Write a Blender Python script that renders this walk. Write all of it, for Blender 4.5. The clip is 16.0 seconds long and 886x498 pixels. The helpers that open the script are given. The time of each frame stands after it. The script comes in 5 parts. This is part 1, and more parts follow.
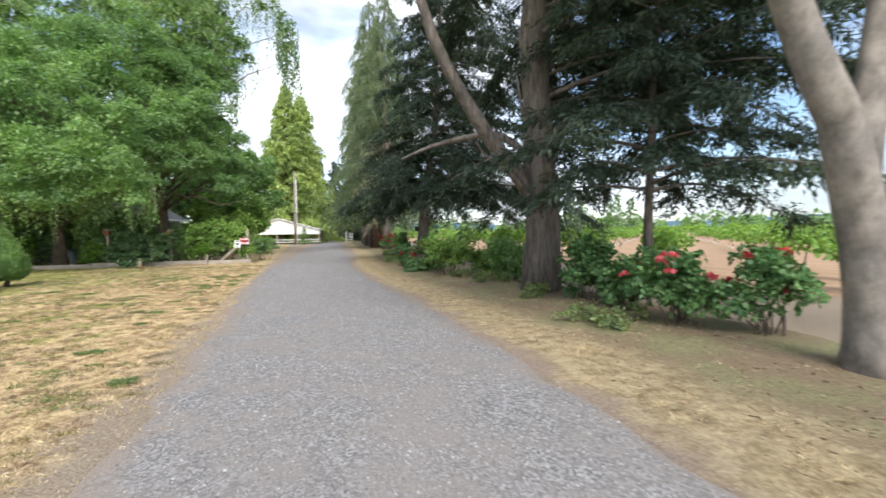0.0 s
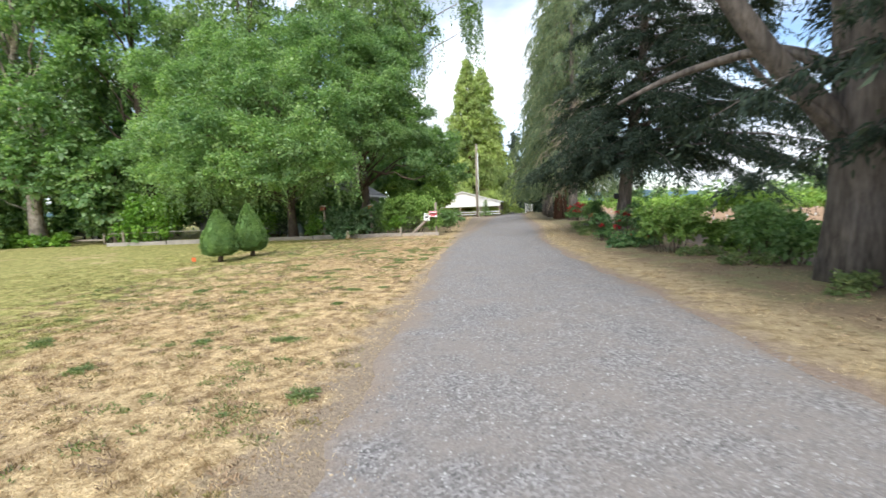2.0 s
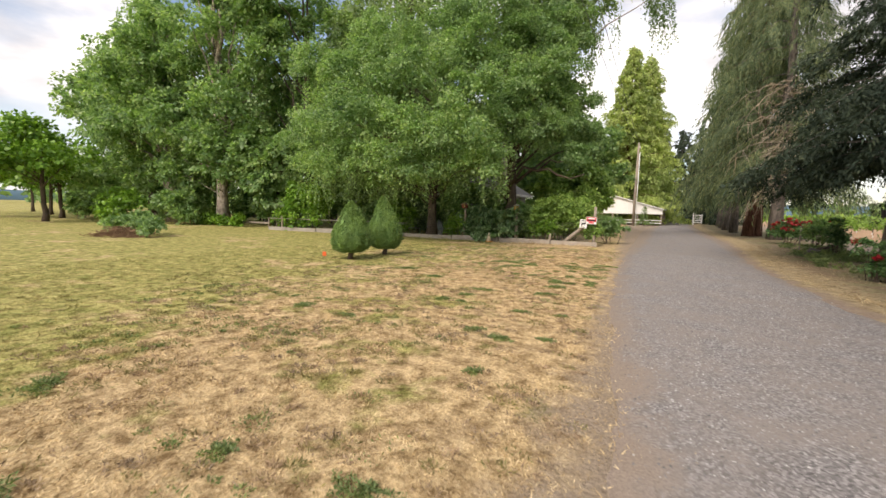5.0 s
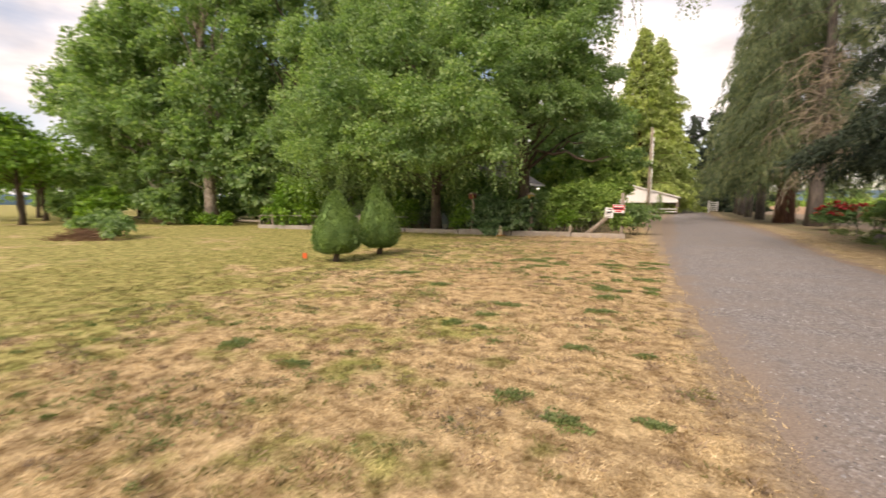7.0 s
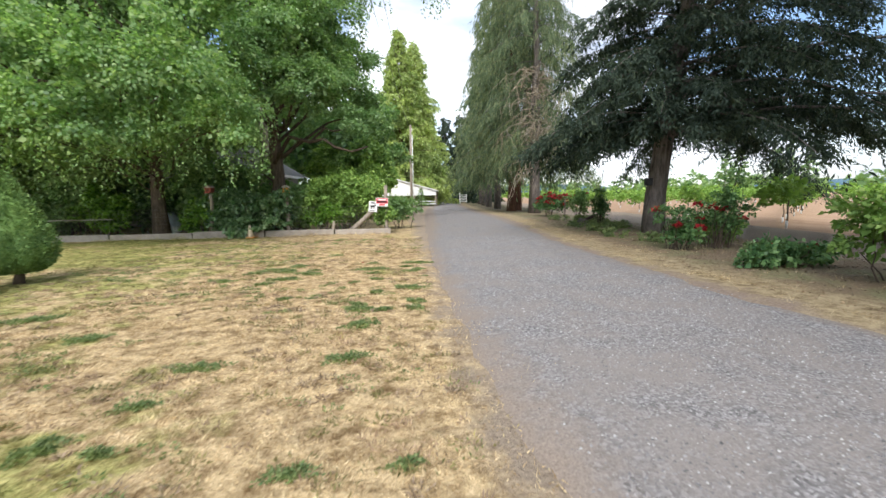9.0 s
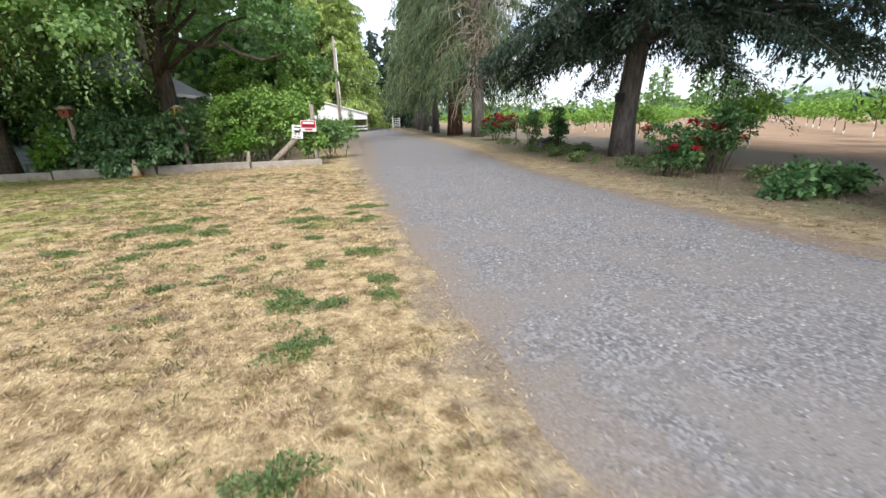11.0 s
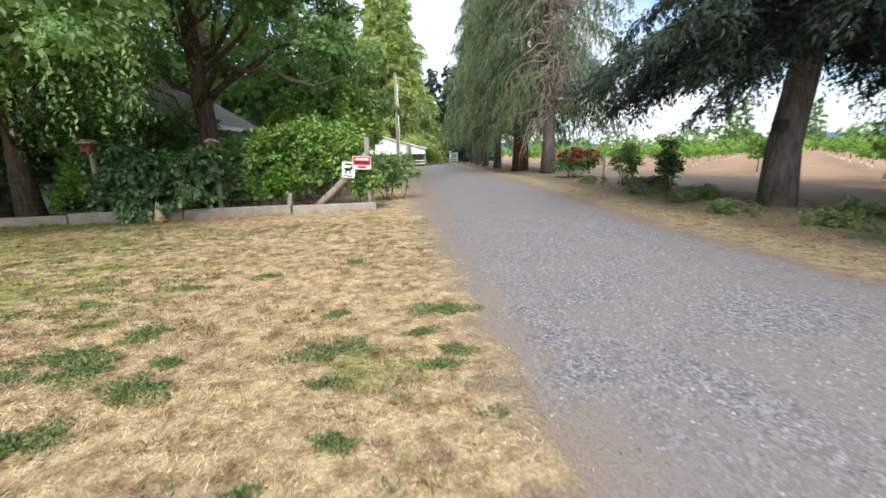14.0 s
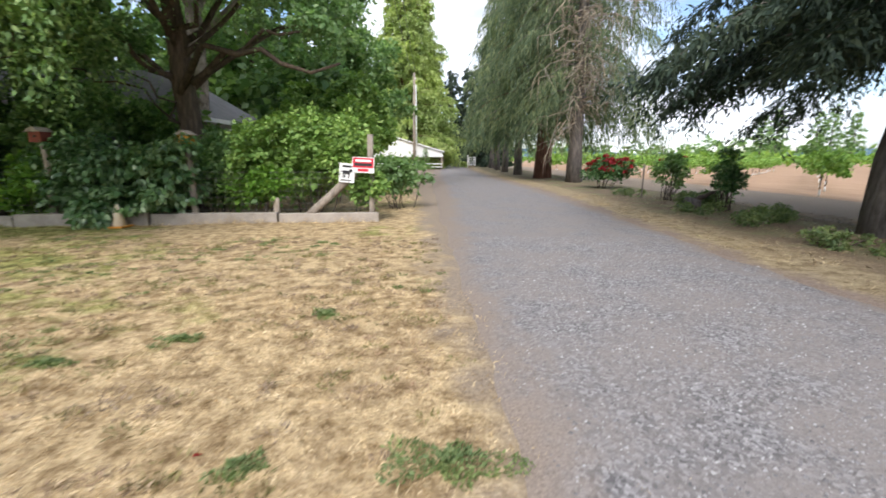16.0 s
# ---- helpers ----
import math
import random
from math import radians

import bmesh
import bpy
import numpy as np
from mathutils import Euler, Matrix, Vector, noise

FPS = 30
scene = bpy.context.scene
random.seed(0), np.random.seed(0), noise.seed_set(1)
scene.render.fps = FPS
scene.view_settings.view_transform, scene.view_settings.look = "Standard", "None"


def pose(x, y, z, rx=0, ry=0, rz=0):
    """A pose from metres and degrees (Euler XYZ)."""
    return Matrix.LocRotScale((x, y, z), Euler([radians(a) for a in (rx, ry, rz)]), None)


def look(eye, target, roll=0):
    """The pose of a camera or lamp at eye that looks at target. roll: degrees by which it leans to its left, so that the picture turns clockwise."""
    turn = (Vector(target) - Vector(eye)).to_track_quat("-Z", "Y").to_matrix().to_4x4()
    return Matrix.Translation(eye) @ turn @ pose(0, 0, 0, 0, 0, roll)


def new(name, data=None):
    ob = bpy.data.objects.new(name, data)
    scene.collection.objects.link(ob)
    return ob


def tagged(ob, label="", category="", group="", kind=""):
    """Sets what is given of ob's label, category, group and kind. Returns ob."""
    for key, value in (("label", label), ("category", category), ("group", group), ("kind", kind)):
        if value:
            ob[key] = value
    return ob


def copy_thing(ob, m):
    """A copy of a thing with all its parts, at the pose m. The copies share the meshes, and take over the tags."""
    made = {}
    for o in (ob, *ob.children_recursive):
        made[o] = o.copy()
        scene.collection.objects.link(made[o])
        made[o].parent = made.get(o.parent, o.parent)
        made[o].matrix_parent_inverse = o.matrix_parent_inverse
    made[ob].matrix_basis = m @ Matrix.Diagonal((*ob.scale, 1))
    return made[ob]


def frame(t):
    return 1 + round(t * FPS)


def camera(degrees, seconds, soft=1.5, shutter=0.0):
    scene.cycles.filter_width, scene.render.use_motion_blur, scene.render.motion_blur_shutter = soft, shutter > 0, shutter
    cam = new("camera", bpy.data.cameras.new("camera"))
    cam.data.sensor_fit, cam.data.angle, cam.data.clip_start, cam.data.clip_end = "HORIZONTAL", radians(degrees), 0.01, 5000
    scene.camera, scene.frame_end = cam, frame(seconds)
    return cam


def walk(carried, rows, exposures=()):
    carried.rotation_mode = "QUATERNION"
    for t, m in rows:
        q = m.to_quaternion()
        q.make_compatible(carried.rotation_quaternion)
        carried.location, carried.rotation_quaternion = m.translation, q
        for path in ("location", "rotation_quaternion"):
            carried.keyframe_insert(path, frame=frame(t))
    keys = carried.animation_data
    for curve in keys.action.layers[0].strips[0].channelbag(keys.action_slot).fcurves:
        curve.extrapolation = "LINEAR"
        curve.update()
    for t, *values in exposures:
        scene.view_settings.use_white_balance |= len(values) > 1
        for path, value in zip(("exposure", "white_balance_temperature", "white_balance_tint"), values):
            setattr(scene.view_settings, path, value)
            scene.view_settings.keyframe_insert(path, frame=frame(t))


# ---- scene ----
cam = camera(92.7, 16.0, shutter=0.4)
PATH = [
    (0, (0.827, -0.292, 1.581), (1.248, 1.661, 1.506), -0.8),
    (0.5, (0.739, 0.222, 1.575), (0.909, 2.212, 1.466), -0.7),
    (1, (0.631, 0.705, 1.582), (0.629, 2.698, 1.409), -1.1),
    (1.5, (0.534, 1.26, 1.568), (0.324, 3.24, 1.382), -1.8),
    (2, (0.287, 1.712, 1.546), (-0.115, 3.662, 1.358), -2.2),
    (2.5, (0.086, 2.173, 1.531), (-0.548, 4.062, 1.361), -2.2),
    (3, (-0.141, 2.651, 1.558), (-0.954, 4.471, 1.389), -1.8),
    (3.5, (-0.402, 3.093, 1.587), (-1.274, 4.885, 1.417), -0.8),
    (4, (-0.582, 3.626, 1.603), (-1.523, 5.383, 1.438), -0.3),
    (4.5, (-0.895, 4.086, 1.607), (-1.858, 5.831, 1.442), 0.4),
    (4.7, (-0.997, 4.26, 1.624), (-1.97, 5.999, 1.451), 1.0),
    (6.8, (-2.373, 6.5, 1.462), (-3.464, 8.164, 1.261), 0.1),
    (7, (-2.45, 6.704, 1.464), (-3.466, 8.415, 1.254), -0.0),
    (7.5, (-2.477, 7.236, 1.435), (-3.236, 9.074, 1.22), -0.2),
    (8, (-2.531, 7.806, 1.432), (-2.992, 9.739, 1.202), -0.7),
    (8.5, (-2.585, 8.344, 1.424), (-2.768, 10.32, 1.174), -1.3),
    (9, (-2.53, 8.939, 1.439), (-2.564, 10.924, 1.195), -1.0),
    (9.5, (-2.595, 9.485, 1.402), (-2.472, 11.455, 1.079), -1.8),
    (9.7, (-2.613, 9.711, 1.39), (-2.383, 11.654, 0.979), -1.7),
    (11.8, (-3.195, 12.048, 1.341), (-2.908, 13.935, 0.745), -2.1),
    (12, (-3.224, 12.268, 1.357), (-2.903, 14.157, 0.784), -2.1),
    (12.5, (-3.206, 12.786, 1.368), (-2.935, 14.705, 0.874), -2.8),
    (13, (-3.31, 13.353, 1.375), (-3.08, 15.297, 0.965), -2.9),
    (13.5, (-3.303, 13.893, 1.395), (-3.119, 15.843, 0.991), -2.1),
    (14, (-3.298, 14.464, 1.405), (-3.273, 16.416, 0.974), -1.7),
    (14.5, (-3.373, 15.02, 1.418), (-3.481, 16.959, 0.943), -1.0),
    (15, (-3.347, 15.556, 1.399), (-3.623, 17.475, 0.91), -0.9),
    (15.5, (-3.383, 16.019, 1.387), (-3.604, 17.949, 0.915), -0.9),
    (16, (-3.27, 16.469, 1.403), (-3.311, 18.425, 0.989), 0.1),
]
walk(cam, [(t, look(eye, target, roll)) for t, eye, target, roll in PATH],
     exposures=[(0, 0.78, 6150, 9), (1.5, 0.78, 6150, 9), (2.5, 0.74, 6100, 8), (3.5, 0.56, 6600, 13), (4.7, 0.48, 7100, 15), (7, 0.47, 7800, 21), (8, 0.62, 6700, 12), (9, 0.72, 6150, 10), (12, 0.72, 6000, 10), (16, 0.72, 6100, 13)])

# ---- world, sun ----
SUN_AZ, SUN_EL = radians(182), radians(44)      # compass-like, from +y towards +x
world = bpy.data.worlds.new("world")
scene.world = world
world.use_nodes = True
wn, wl = world.node_tree.nodes, world.node_tree.links
wn.clear()
w_out, w_bg = wn.new("ShaderNodeOutputWorld"), wn.new("ShaderNodeBackground")
w_sky = wn.new("ShaderNodeTexSky")
w_sky.sky_type, w_sky.sun_disc = "NISHITA", False
w_sky.sun_elevation, w_sky.sun_rotation = SUN_EL, SUN_AZ
w_co, w_map = wn.new("ShaderNodeTexCoord"), wn.new("ShaderNodeMapping")
w_map.inputs["Scale"].default_value = (1.0, 1.0, 2.6)
w_noise, w_noise2 = wn.new("ShaderNodeTexNoise"), wn.new("ShaderNodeTexNoise")
w_noise.inputs["Scale"].default_value, w_noise.inputs["Detail"].default_value = 2.2, 7
w_noise2.inputs["Scale"].default_value, w_noise2.inputs["Detail"].default_value = 3.4, 6
w_ramp, w_ramp2 = wn.new("ShaderNodeValToRGB"), wn.new("ShaderNodeValToRGB")
w_ramp.color_ramp.elements[0].position, w_ramp.color_ramp.elements[1].position = 0.4, 0.56
w_ramp2.color_ramp.elements[0].position, w_ramp2.color_ramp.elements[1].position = 0.34, 0.66
w_ramp2.color_ramp.elements[0].color, w_ramp2.color_ramp.elements[1].color = (2.9, 3.1, 3.5, 1), (7.7, 7.8, 8.0, 1)
w_mix = wn.new("ShaderNodeMixRGB")
wl.new(w_co.outputs["Generated"], w_map.inputs["Vector"])
for n in (w_noise, w_noise2):
    wl.new(w_map.outputs["Vector"], n.inputs["Vector"])
wl.new(w_noise.outputs["Fac"], w_ramp.inputs["Fac"])
wl.new(w_noise2.outputs["Fac"], w_ramp2.inputs["Fac"])
wl.new(w_ramp.outputs["Color"], w_mix.inputs["Fac"])
wl.new(w_sky.outputs["Color"], w_mix.inputs["Color1"])
wl.new(w_ramp2.outputs["Color"], w_mix.inputs["Color2"])
wl.new(w_mix.outputs["Color"], w_bg.inputs["Color"])
w_bg.inputs["Strength"].default_value = 0.145
wl.new(w_bg.outputs["Background"], w_out.inputs["Surface"])

sun = new("sun", bpy.data.lights.new("sun", "SUN"))
sun.data.energy, sun.data.angle, sun.data.color = 2.65, radians(32), (1.0, 0.95, 0.87)
sun_from = Vector((math.sin(SUN_AZ) * math.cos(SUN_EL), math.cos(SUN_AZ) * math.cos(SUN_EL), math.sin(SUN_EL)))
sun.matrix_world = look(sun_from * 50, (0, 0, 0))


# ---- materials ----
def material(name, rough=0.8, spec=0.3, metal=0.0):
    m = bpy.data.materials.new(name)
    m.use_nodes = True
    b = m.node_tree.nodes["Principled BSDF"]
    b.inputs["Roughness"].default_value, b.inputs["Specular IOR Level"].default_value, b.inputs["Metallic"].default_value = rough, spec, metal
    return m, m.node_tree.nodes, m.node_tree.links, b


def noise_node(n, l, scale, detail=4, vector=None, rough=0.6):
    t = n.new("ShaderNodeTexNoise")
    t.inputs["Scale"].default_value, t.inputs["Detail"].default_value, t.inputs["Roughness"].default_value = scale, detail, rough
    if vector is None:
        c = n.new("ShaderNodeTexCoord")
        vector = c.outputs["Object"]
    l.new(vector, t.inputs["Vector"])
    return t.outputs["Fac"]


def ramp_node(n, l, fac, stops):
    r = n.new("ShaderNodeValToRGB")
    e = r.color_ramp.elements
    while len(e) < len(stops):
        e.new(0.5)
    for k, (p, c) in enumerate(stops):
        e[k].position = p
        e[k].color = (*c, 1) if len(c) == 3 else c
    l.new(fac, r.inputs["Fac"])
    return r.outputs["Color"]


def mix_node(n, l, fac, a, b, mode="MIX"):
    x = n.new("ShaderNodeMixRGB")
    x.blend_type = mode
    for key, v in (("Fac", fac), ("Color1", a), ("Color2", b)):
        if isinstance(v, (int, float)):
            x.inputs[key].default_value = v
        elif isinstance(v, tuple):
            x.inputs[key].default_value = (*v, 1)
        else:
            l.new(v, x.inputs[key])
    return x.outputs["Color"]


def bump_node(n, l, b, height, strength=0.5, distance=0.02):
    k = n.new("ShaderNodeBump")
    k.inputs["Strength"].default_value, k.inputs["Distance"].default_value = strength, distance
    l.new(height, k.inputs["Height"])
    l.new(k.outputs["Normal"], b.inputs["Normal"])


def leaf_material(name, dark, mid, light, translucent=0.5, rough=0.5, patch=0.35, spec=0.3):
    """Leaves: a colour of its own for each leaf, drifting over the crown, light shining through."""
    m, n, l, b = material(name, rough, spec)
    geo = n.new("ShaderNodeNewGeometry")
    c = ramp_node(n, l, geo.outputs["Random Per Island"], [(0.0, dark), (0.55, mid), (1.0, light)])
    drift = ramp_node(n, l, noise_node(n, l, patch, 3), [(0.3, (0.75, 0.8, 0.8)), (0.7, (1.4, 1.3, 1.05))])
    c = mix_node(n, l, 1.0, c, drift, "MULTIPLY")
    l.new(c, b.inputs["Base Color"])
    t = n.new("ShaderNodeBsdfTranslucent")
    tc = mix_node(n, l, 1.0, c, (1.1, 1.2, 0.62), "MULTIPLY")
    l.new(tc, t.inputs["Color"])
    s = n.new("ShaderNodeMixShader")
    s.inputs["Fac"].default_value = translucent
    l.new(b.outputs["BSDF"], s.inputs[1])
    l.new(t.outputs["BSDF"], s.inputs[2])
    l.new(s.outputs["Shader"], n["Material Output"].inputs["Surface"])
    return m


def bark_material(name, dark, light, scale=9.0, stretch=0.18, depth=0.03):
    m, n, l, b = material(name, 0.9, 0.15)
    c, mp = n.new("ShaderNodeTexCoord"), n.new("ShaderNodeMapping")
    mp.inputs["Scale"].default_value = (1, 1, stretch)
    l.new(c.outputs["Object"], mp.inputs["Vector"])
    f = noise_node(n, l, scale, 8, mp.outputs["Vector"], 0.7)
    big = noise_node(n, l, 1.1, 3)
    col = ramp_node(n, l, f, [(0.32, dark), (0.66, light)])
    col = mix_node(n, l, 1.0, col, ramp_node(n, l, big, [(0.3, (0.75, 0.75, 0.78)), (0.7, (1.2, 1.15, 1.1))]), "MULTIPLY")
    l.new(col, b.inputs["Base Color"])
    bump_node(n, l, b, f, 0.9, depth)
    return m


def plain_material(name, colour, rough=0.7, spread=0.15, scale=6.0, spec=0.3, metal=0.0, depth=0.002):
    m, n, l, b = material(name, rough, spec, metal)
    f = noise_node(n, l, scale, 6)
    g = noise_node(n, l, scale * 9, 4)
    lo, hi = tuple(v * (1 - spread) for v in colour), tuple(v * (1 + spread) for v in colour)
    c = mix_node(n, l, 0.35, ramp_node(n, l, f, [(0.3, lo), (0.7, hi)]), ramp_node(n, l, g, [(0.3, lo), (0.7, hi)]))
    l.new(c, b.inputs["Base Color"])
    bump_node(n, l, b, g, 0.4, depth)
    return m


def lawn_colours(n, l):
    """Straw lawn with greener stretches away from the drive and bare, brown spots."""
    pos = n.new("ShaderNodeTexCoord").outputs["Object"]
    away = n.new("ShaderNodeVectorMath")
    away.operation = "DOT_PRODUCT"
    away.inputs[1].default_value = (1, 0.175, 0)
    l.new(pos, away.inputs[0])
    side = n.new("ShaderNodeMapRange")
    side.inputs["From Min"].default_value, side.inputs["From Max"].default_value = -2.2, -8.6
    side.inputs["To Min"].default_value, side.inputs["To Max"].default_value = -0.1, 0.21
    l.new(away.outputs["Value"], side.inputs["Value"])
    big = noise_node(n, l, 0.33, 3, pos)
    mid = noise_node(n, l, 1.7, 5, pos, 0.65)
    fine = noise_node(n, l, 34, 5, pos, 0.7)
    add = n.new("ShaderNodeMath")
    l.new(side.outputs["Result"], add.inputs[0])
    l.new(big, add.inputs[1])
    add2 = n.new("ShaderNodeMath")
    add2.operation = "MULTIPLY_ADD"
    l.new(mid, add2.inputs[0])
    add2.inputs[1].default_value = 0.75
    l.new(add.outputs[0], add2.inputs[2])
    green = ramp_node(n, l, add2.outputs[0], [(0.88, (0, 0, 0)), (1.1, (0.9, 0.9, 0.9))])
    return pos, green, mid, fine


def lawn_material():
    m, n, l, b = material("dry_lawn", 0.95, 0.1)
    pos, green, mid, fine = lawn_colours(n, l)
    straw = ramp_node(n, l, fine, [(0.25, (0.27, 0.19, 0.105)), (0.5, (0.56, 0.42, 0.237)), (0.75, (0.75, 0.605, 0.39))])
    earth = ramp_node(n, l, mid, [(0.5, (0, 0, 0)), (0.68, (0.55, 0.55, 0.55))])
    straw = mix_node(n, l, earth, straw, (0.3, 0.215, 0.14))
    blotch = ramp_node(n, l, noise_node(n, l, 5.5, 5, pos, 0.7), [(0.34, (0.4, 0.35, 0.29)), (0.58, (1.12, 1.12, 1.1))])
    straw = mix_node(n, l, 1.0, straw, blotch, "MULTIPLY")
    turf = mix_node(n, l, 1.0, ramp_node(n, l, fine, [(0.25, (0.19, 0.195, 0.06)), (0.7, (0.52, 0.49, 0.19))]), blotch, "MULTIPLY")
    clumps = ramp_node(n, l, noise_node(n, l, 2.3, 5, pos, 0.72), [(0.4, (0.6, 0.68, 0.5)), (0.58, (1.12, 1.08, 1.1))])
    c = mix_node(n, l, green, straw, mix_node(n, l, 1.0, turf, clumps, "MULTIPLY"))
    dot = n.new("ShaderNodeVectorMath")
    dot.operation = "DOT_PRODUCT"
    dot.inputs[1].default_value = (1, 0.11, 0)
    l.new(pos, dot.inputs[0])
    near = n.new("ShaderNodeMath")
    near.operation = "MULTIPLY_ADD"
    near.inputs[1].default_value = 1.5
    l.new(mid, near.inputs[0])
    l.new(dot.outputs["Value"], near.inputs[2])
    bare = n.new("ShaderNodeMapRange")
    bare.inputs["From Min"].default_value, bare.inputs["From Max"].default_value = -0.55, -0.1
    l.new(near.outputs[0], bare.inputs["Value"])
    c = mix_node(n, l, bare.outputs["Result"], c, ramp_node(n, l, fine, [(0.28, (0.2, 0.155, 0.115)), (0.7, (0.42, 0.34, 0.255))]))
    l.new(c, b.inputs["Base Color"])
    bump_node(n, l, b, mix_node(n, l, 0.6, fine, noise_node(n, l, 7, 5, pos, 0.7)), 1.0, 0.06)
    return m


def blade_material():
    m, n, l, b = material("dry_blades", 0.9, 0.1)
    pos, green, mid, fine = lawn_colours(n, l)
    rnd = n.new("ShaderNodeNewGeometry").outputs["Random Per Island"]
    straw = ramp_node(n, l, rnd, [(0.0, (0.28, 0.19, 0.1)), (0.5, (0.58, 0.44, 0.245)), (1.0, (0.8, 0.66, 0.425))])
    turf = ramp_node(n, l, rnd, [(0.0, (0.16, 0.185, 0.055)), (0.6, (0.39, 0.39, 0.14)), (1.0, (0.63, 0.54, 0.25))])
    blotch = ramp_node(n, l, noise_node(n, l, 5.5, 5, pos, 0.7), [(0.34, (0.42, 0.37, 0.31)), (0.58, (1.12, 1.12, 1.1))])
    clumps = ramp_node(n, l, noise_node(n, l, 2.3, 5, pos, 0.72), [(0.4, (0.6, 0.68, 0.5)), (0.58, (1.12, 1.08, 1.1))])
    turf = mix_node(n, l, 1.0, turf, clumps, "MULTIPLY")
    l.new(mix_node(n, l, 1.0, mix_node(n, l, green, straw, turf), blotch, "MULTIPLY"), b.inputs["Base Color"])
    return m


def gravel_material():
    m, n, l, b = material("road_gravel", 0.9, 0.2)
    uv = n.new("ShaderNodeUVMap")
    sep = n.new("ShaderNodeSeparateXYZ")
    l.new(uv.outputs["UV"], sep.inputs["Vector"])
    pos = n.new("ShaderNodeTexCoord").outputs["Object"]
    vor = n.new("ShaderNodeTexVoronoi")
    vor.inputs["Scale"].default_value = 48
    l.new(pos, vor.inputs["Vector"])
    fine = noise_node(n, l, 55, 6, pos, 0.75)
    big = noise_node(n, l, 1.1, 5, pos, 0.7)
    bw = n.new("ShaderNodeRGBToBW")
    l.new(vor.outputs["Color"], bw.inputs["Color"])
    stone = ramp_node(n, l, bw.outputs["Val"], [(0.1, (0.06, 0.056, 0.056)), (0.5, (0.205, 0.192, 0.189)), (0.9, (0.47, 0.45, 0.44))])
    grit = ramp_node(n, l, fine, [(0.3, (0.11, 0.104, 0.104)), (0.7, (0.29, 0.275, 0.27))])
    c = mix_node(n, l, 0.35, stone, grit)
    # worn wheel tracks and a dustier crown
    wave = n.new("ShaderNodeMath")
    wave.operation = "ABSOLUTE"
    l.new(sep.outputs["X"], wave.inputs[0])
    wob = n.new("ShaderNodeMath")
    wob.operation = "MULTIPLY_ADD"
    l.new(big, wob.inputs[0])
    wob.inputs[1].default_value = 0.95
    l.new(wave.outputs[0], wob.inputs[2])
    dust = ramp_node(n, l, big, [(0.38, (0, 0, 0)), (0.6, (0.9, 0.9, 0.9))])
    c = mix_node(n, l, dust, c, mix_node(n, l, 0.5, grit, (0.29, 0.245, 0.21)))
    edge = n.new("ShaderNodeMapRange")
    edge.inputs["From Min"].default_value, edge.inputs["From Max"].default_value = 2.12, 2.55
    l.new(wob.outputs[0], edge.inputs["Value"])
    soil = ramp_node(n, l, fine, [(0.3, (0.17, 0.135, 0.11)), (0.7, (0.35, 0.285, 0.23))])
    c = mix_node(n, l, edge.outputs["Result"], c, soil)
    l.new(c, b.inputs["Base Color"])
    h = mix_node(n, l, 0.5, vor.outputs["Distance"], fine)
    bump_node(n, l, b, h, 0.5, 0.015)
    return m


def stone_material():
    m, n, l, b = material("loose_stone", 0.85, 0.2)
    rnd = n.new("ShaderNodeNewGeometry").outputs["Random Per Island"]
    c = ramp_node(n, l, rnd, [(0.0, (0.07, 0.067, 0.07)), (0.45, (0.19, 0.183, 0.187)), (0.85, (0.37, 0.355, 0.35)), (1.0, (0.6, 0.59, 0.57))])
    l.new(mix_node(n, l, 0.3, c, ramp_node(n, l, noise_node(n, l, 60), [(0.3, (0.15, 0.14, 0.14)), (0.7, (0.4, 0.38, 0.36))])), b.inputs["Base Color"])
    return m


def soil_material():
    m, n, l, b = material("orchard_earth", 0.95, 0.1)
    c, mp = n.new("ShaderNodeTexCoord"), n.new("ShaderNodeMapping")
    mp.inputs["Rotation"].default_value = (0, 0, radians(40))
    mp.inputs["Scale"].default_value = (1, 0.12, 1)
    l.new(c.outputs["Object"], mp.inputs["Vector"])
    furrow = noise_node(n, l, 1.6, 5, mp.outputs["Vector"])
    fine = noise_node(n, l, 14, 6)
    a = ramp_node(n, l, furrow, [(0.35, (0.33, 0.2, 0.12)), (0.65, (0.5, 0.34, 0.22))])
    a = mix_node(n, l, 0.4, a, ramp_node(n, l, fine, [(0.3, (0.28, 0.17, 0.1)), (0.7, (0.52, 0.37, 0.25))]))
    l.new(a, b.inputs["Base Color"])
    bump_node(n, l, b, fine, 0.8, 0.05)
    return m


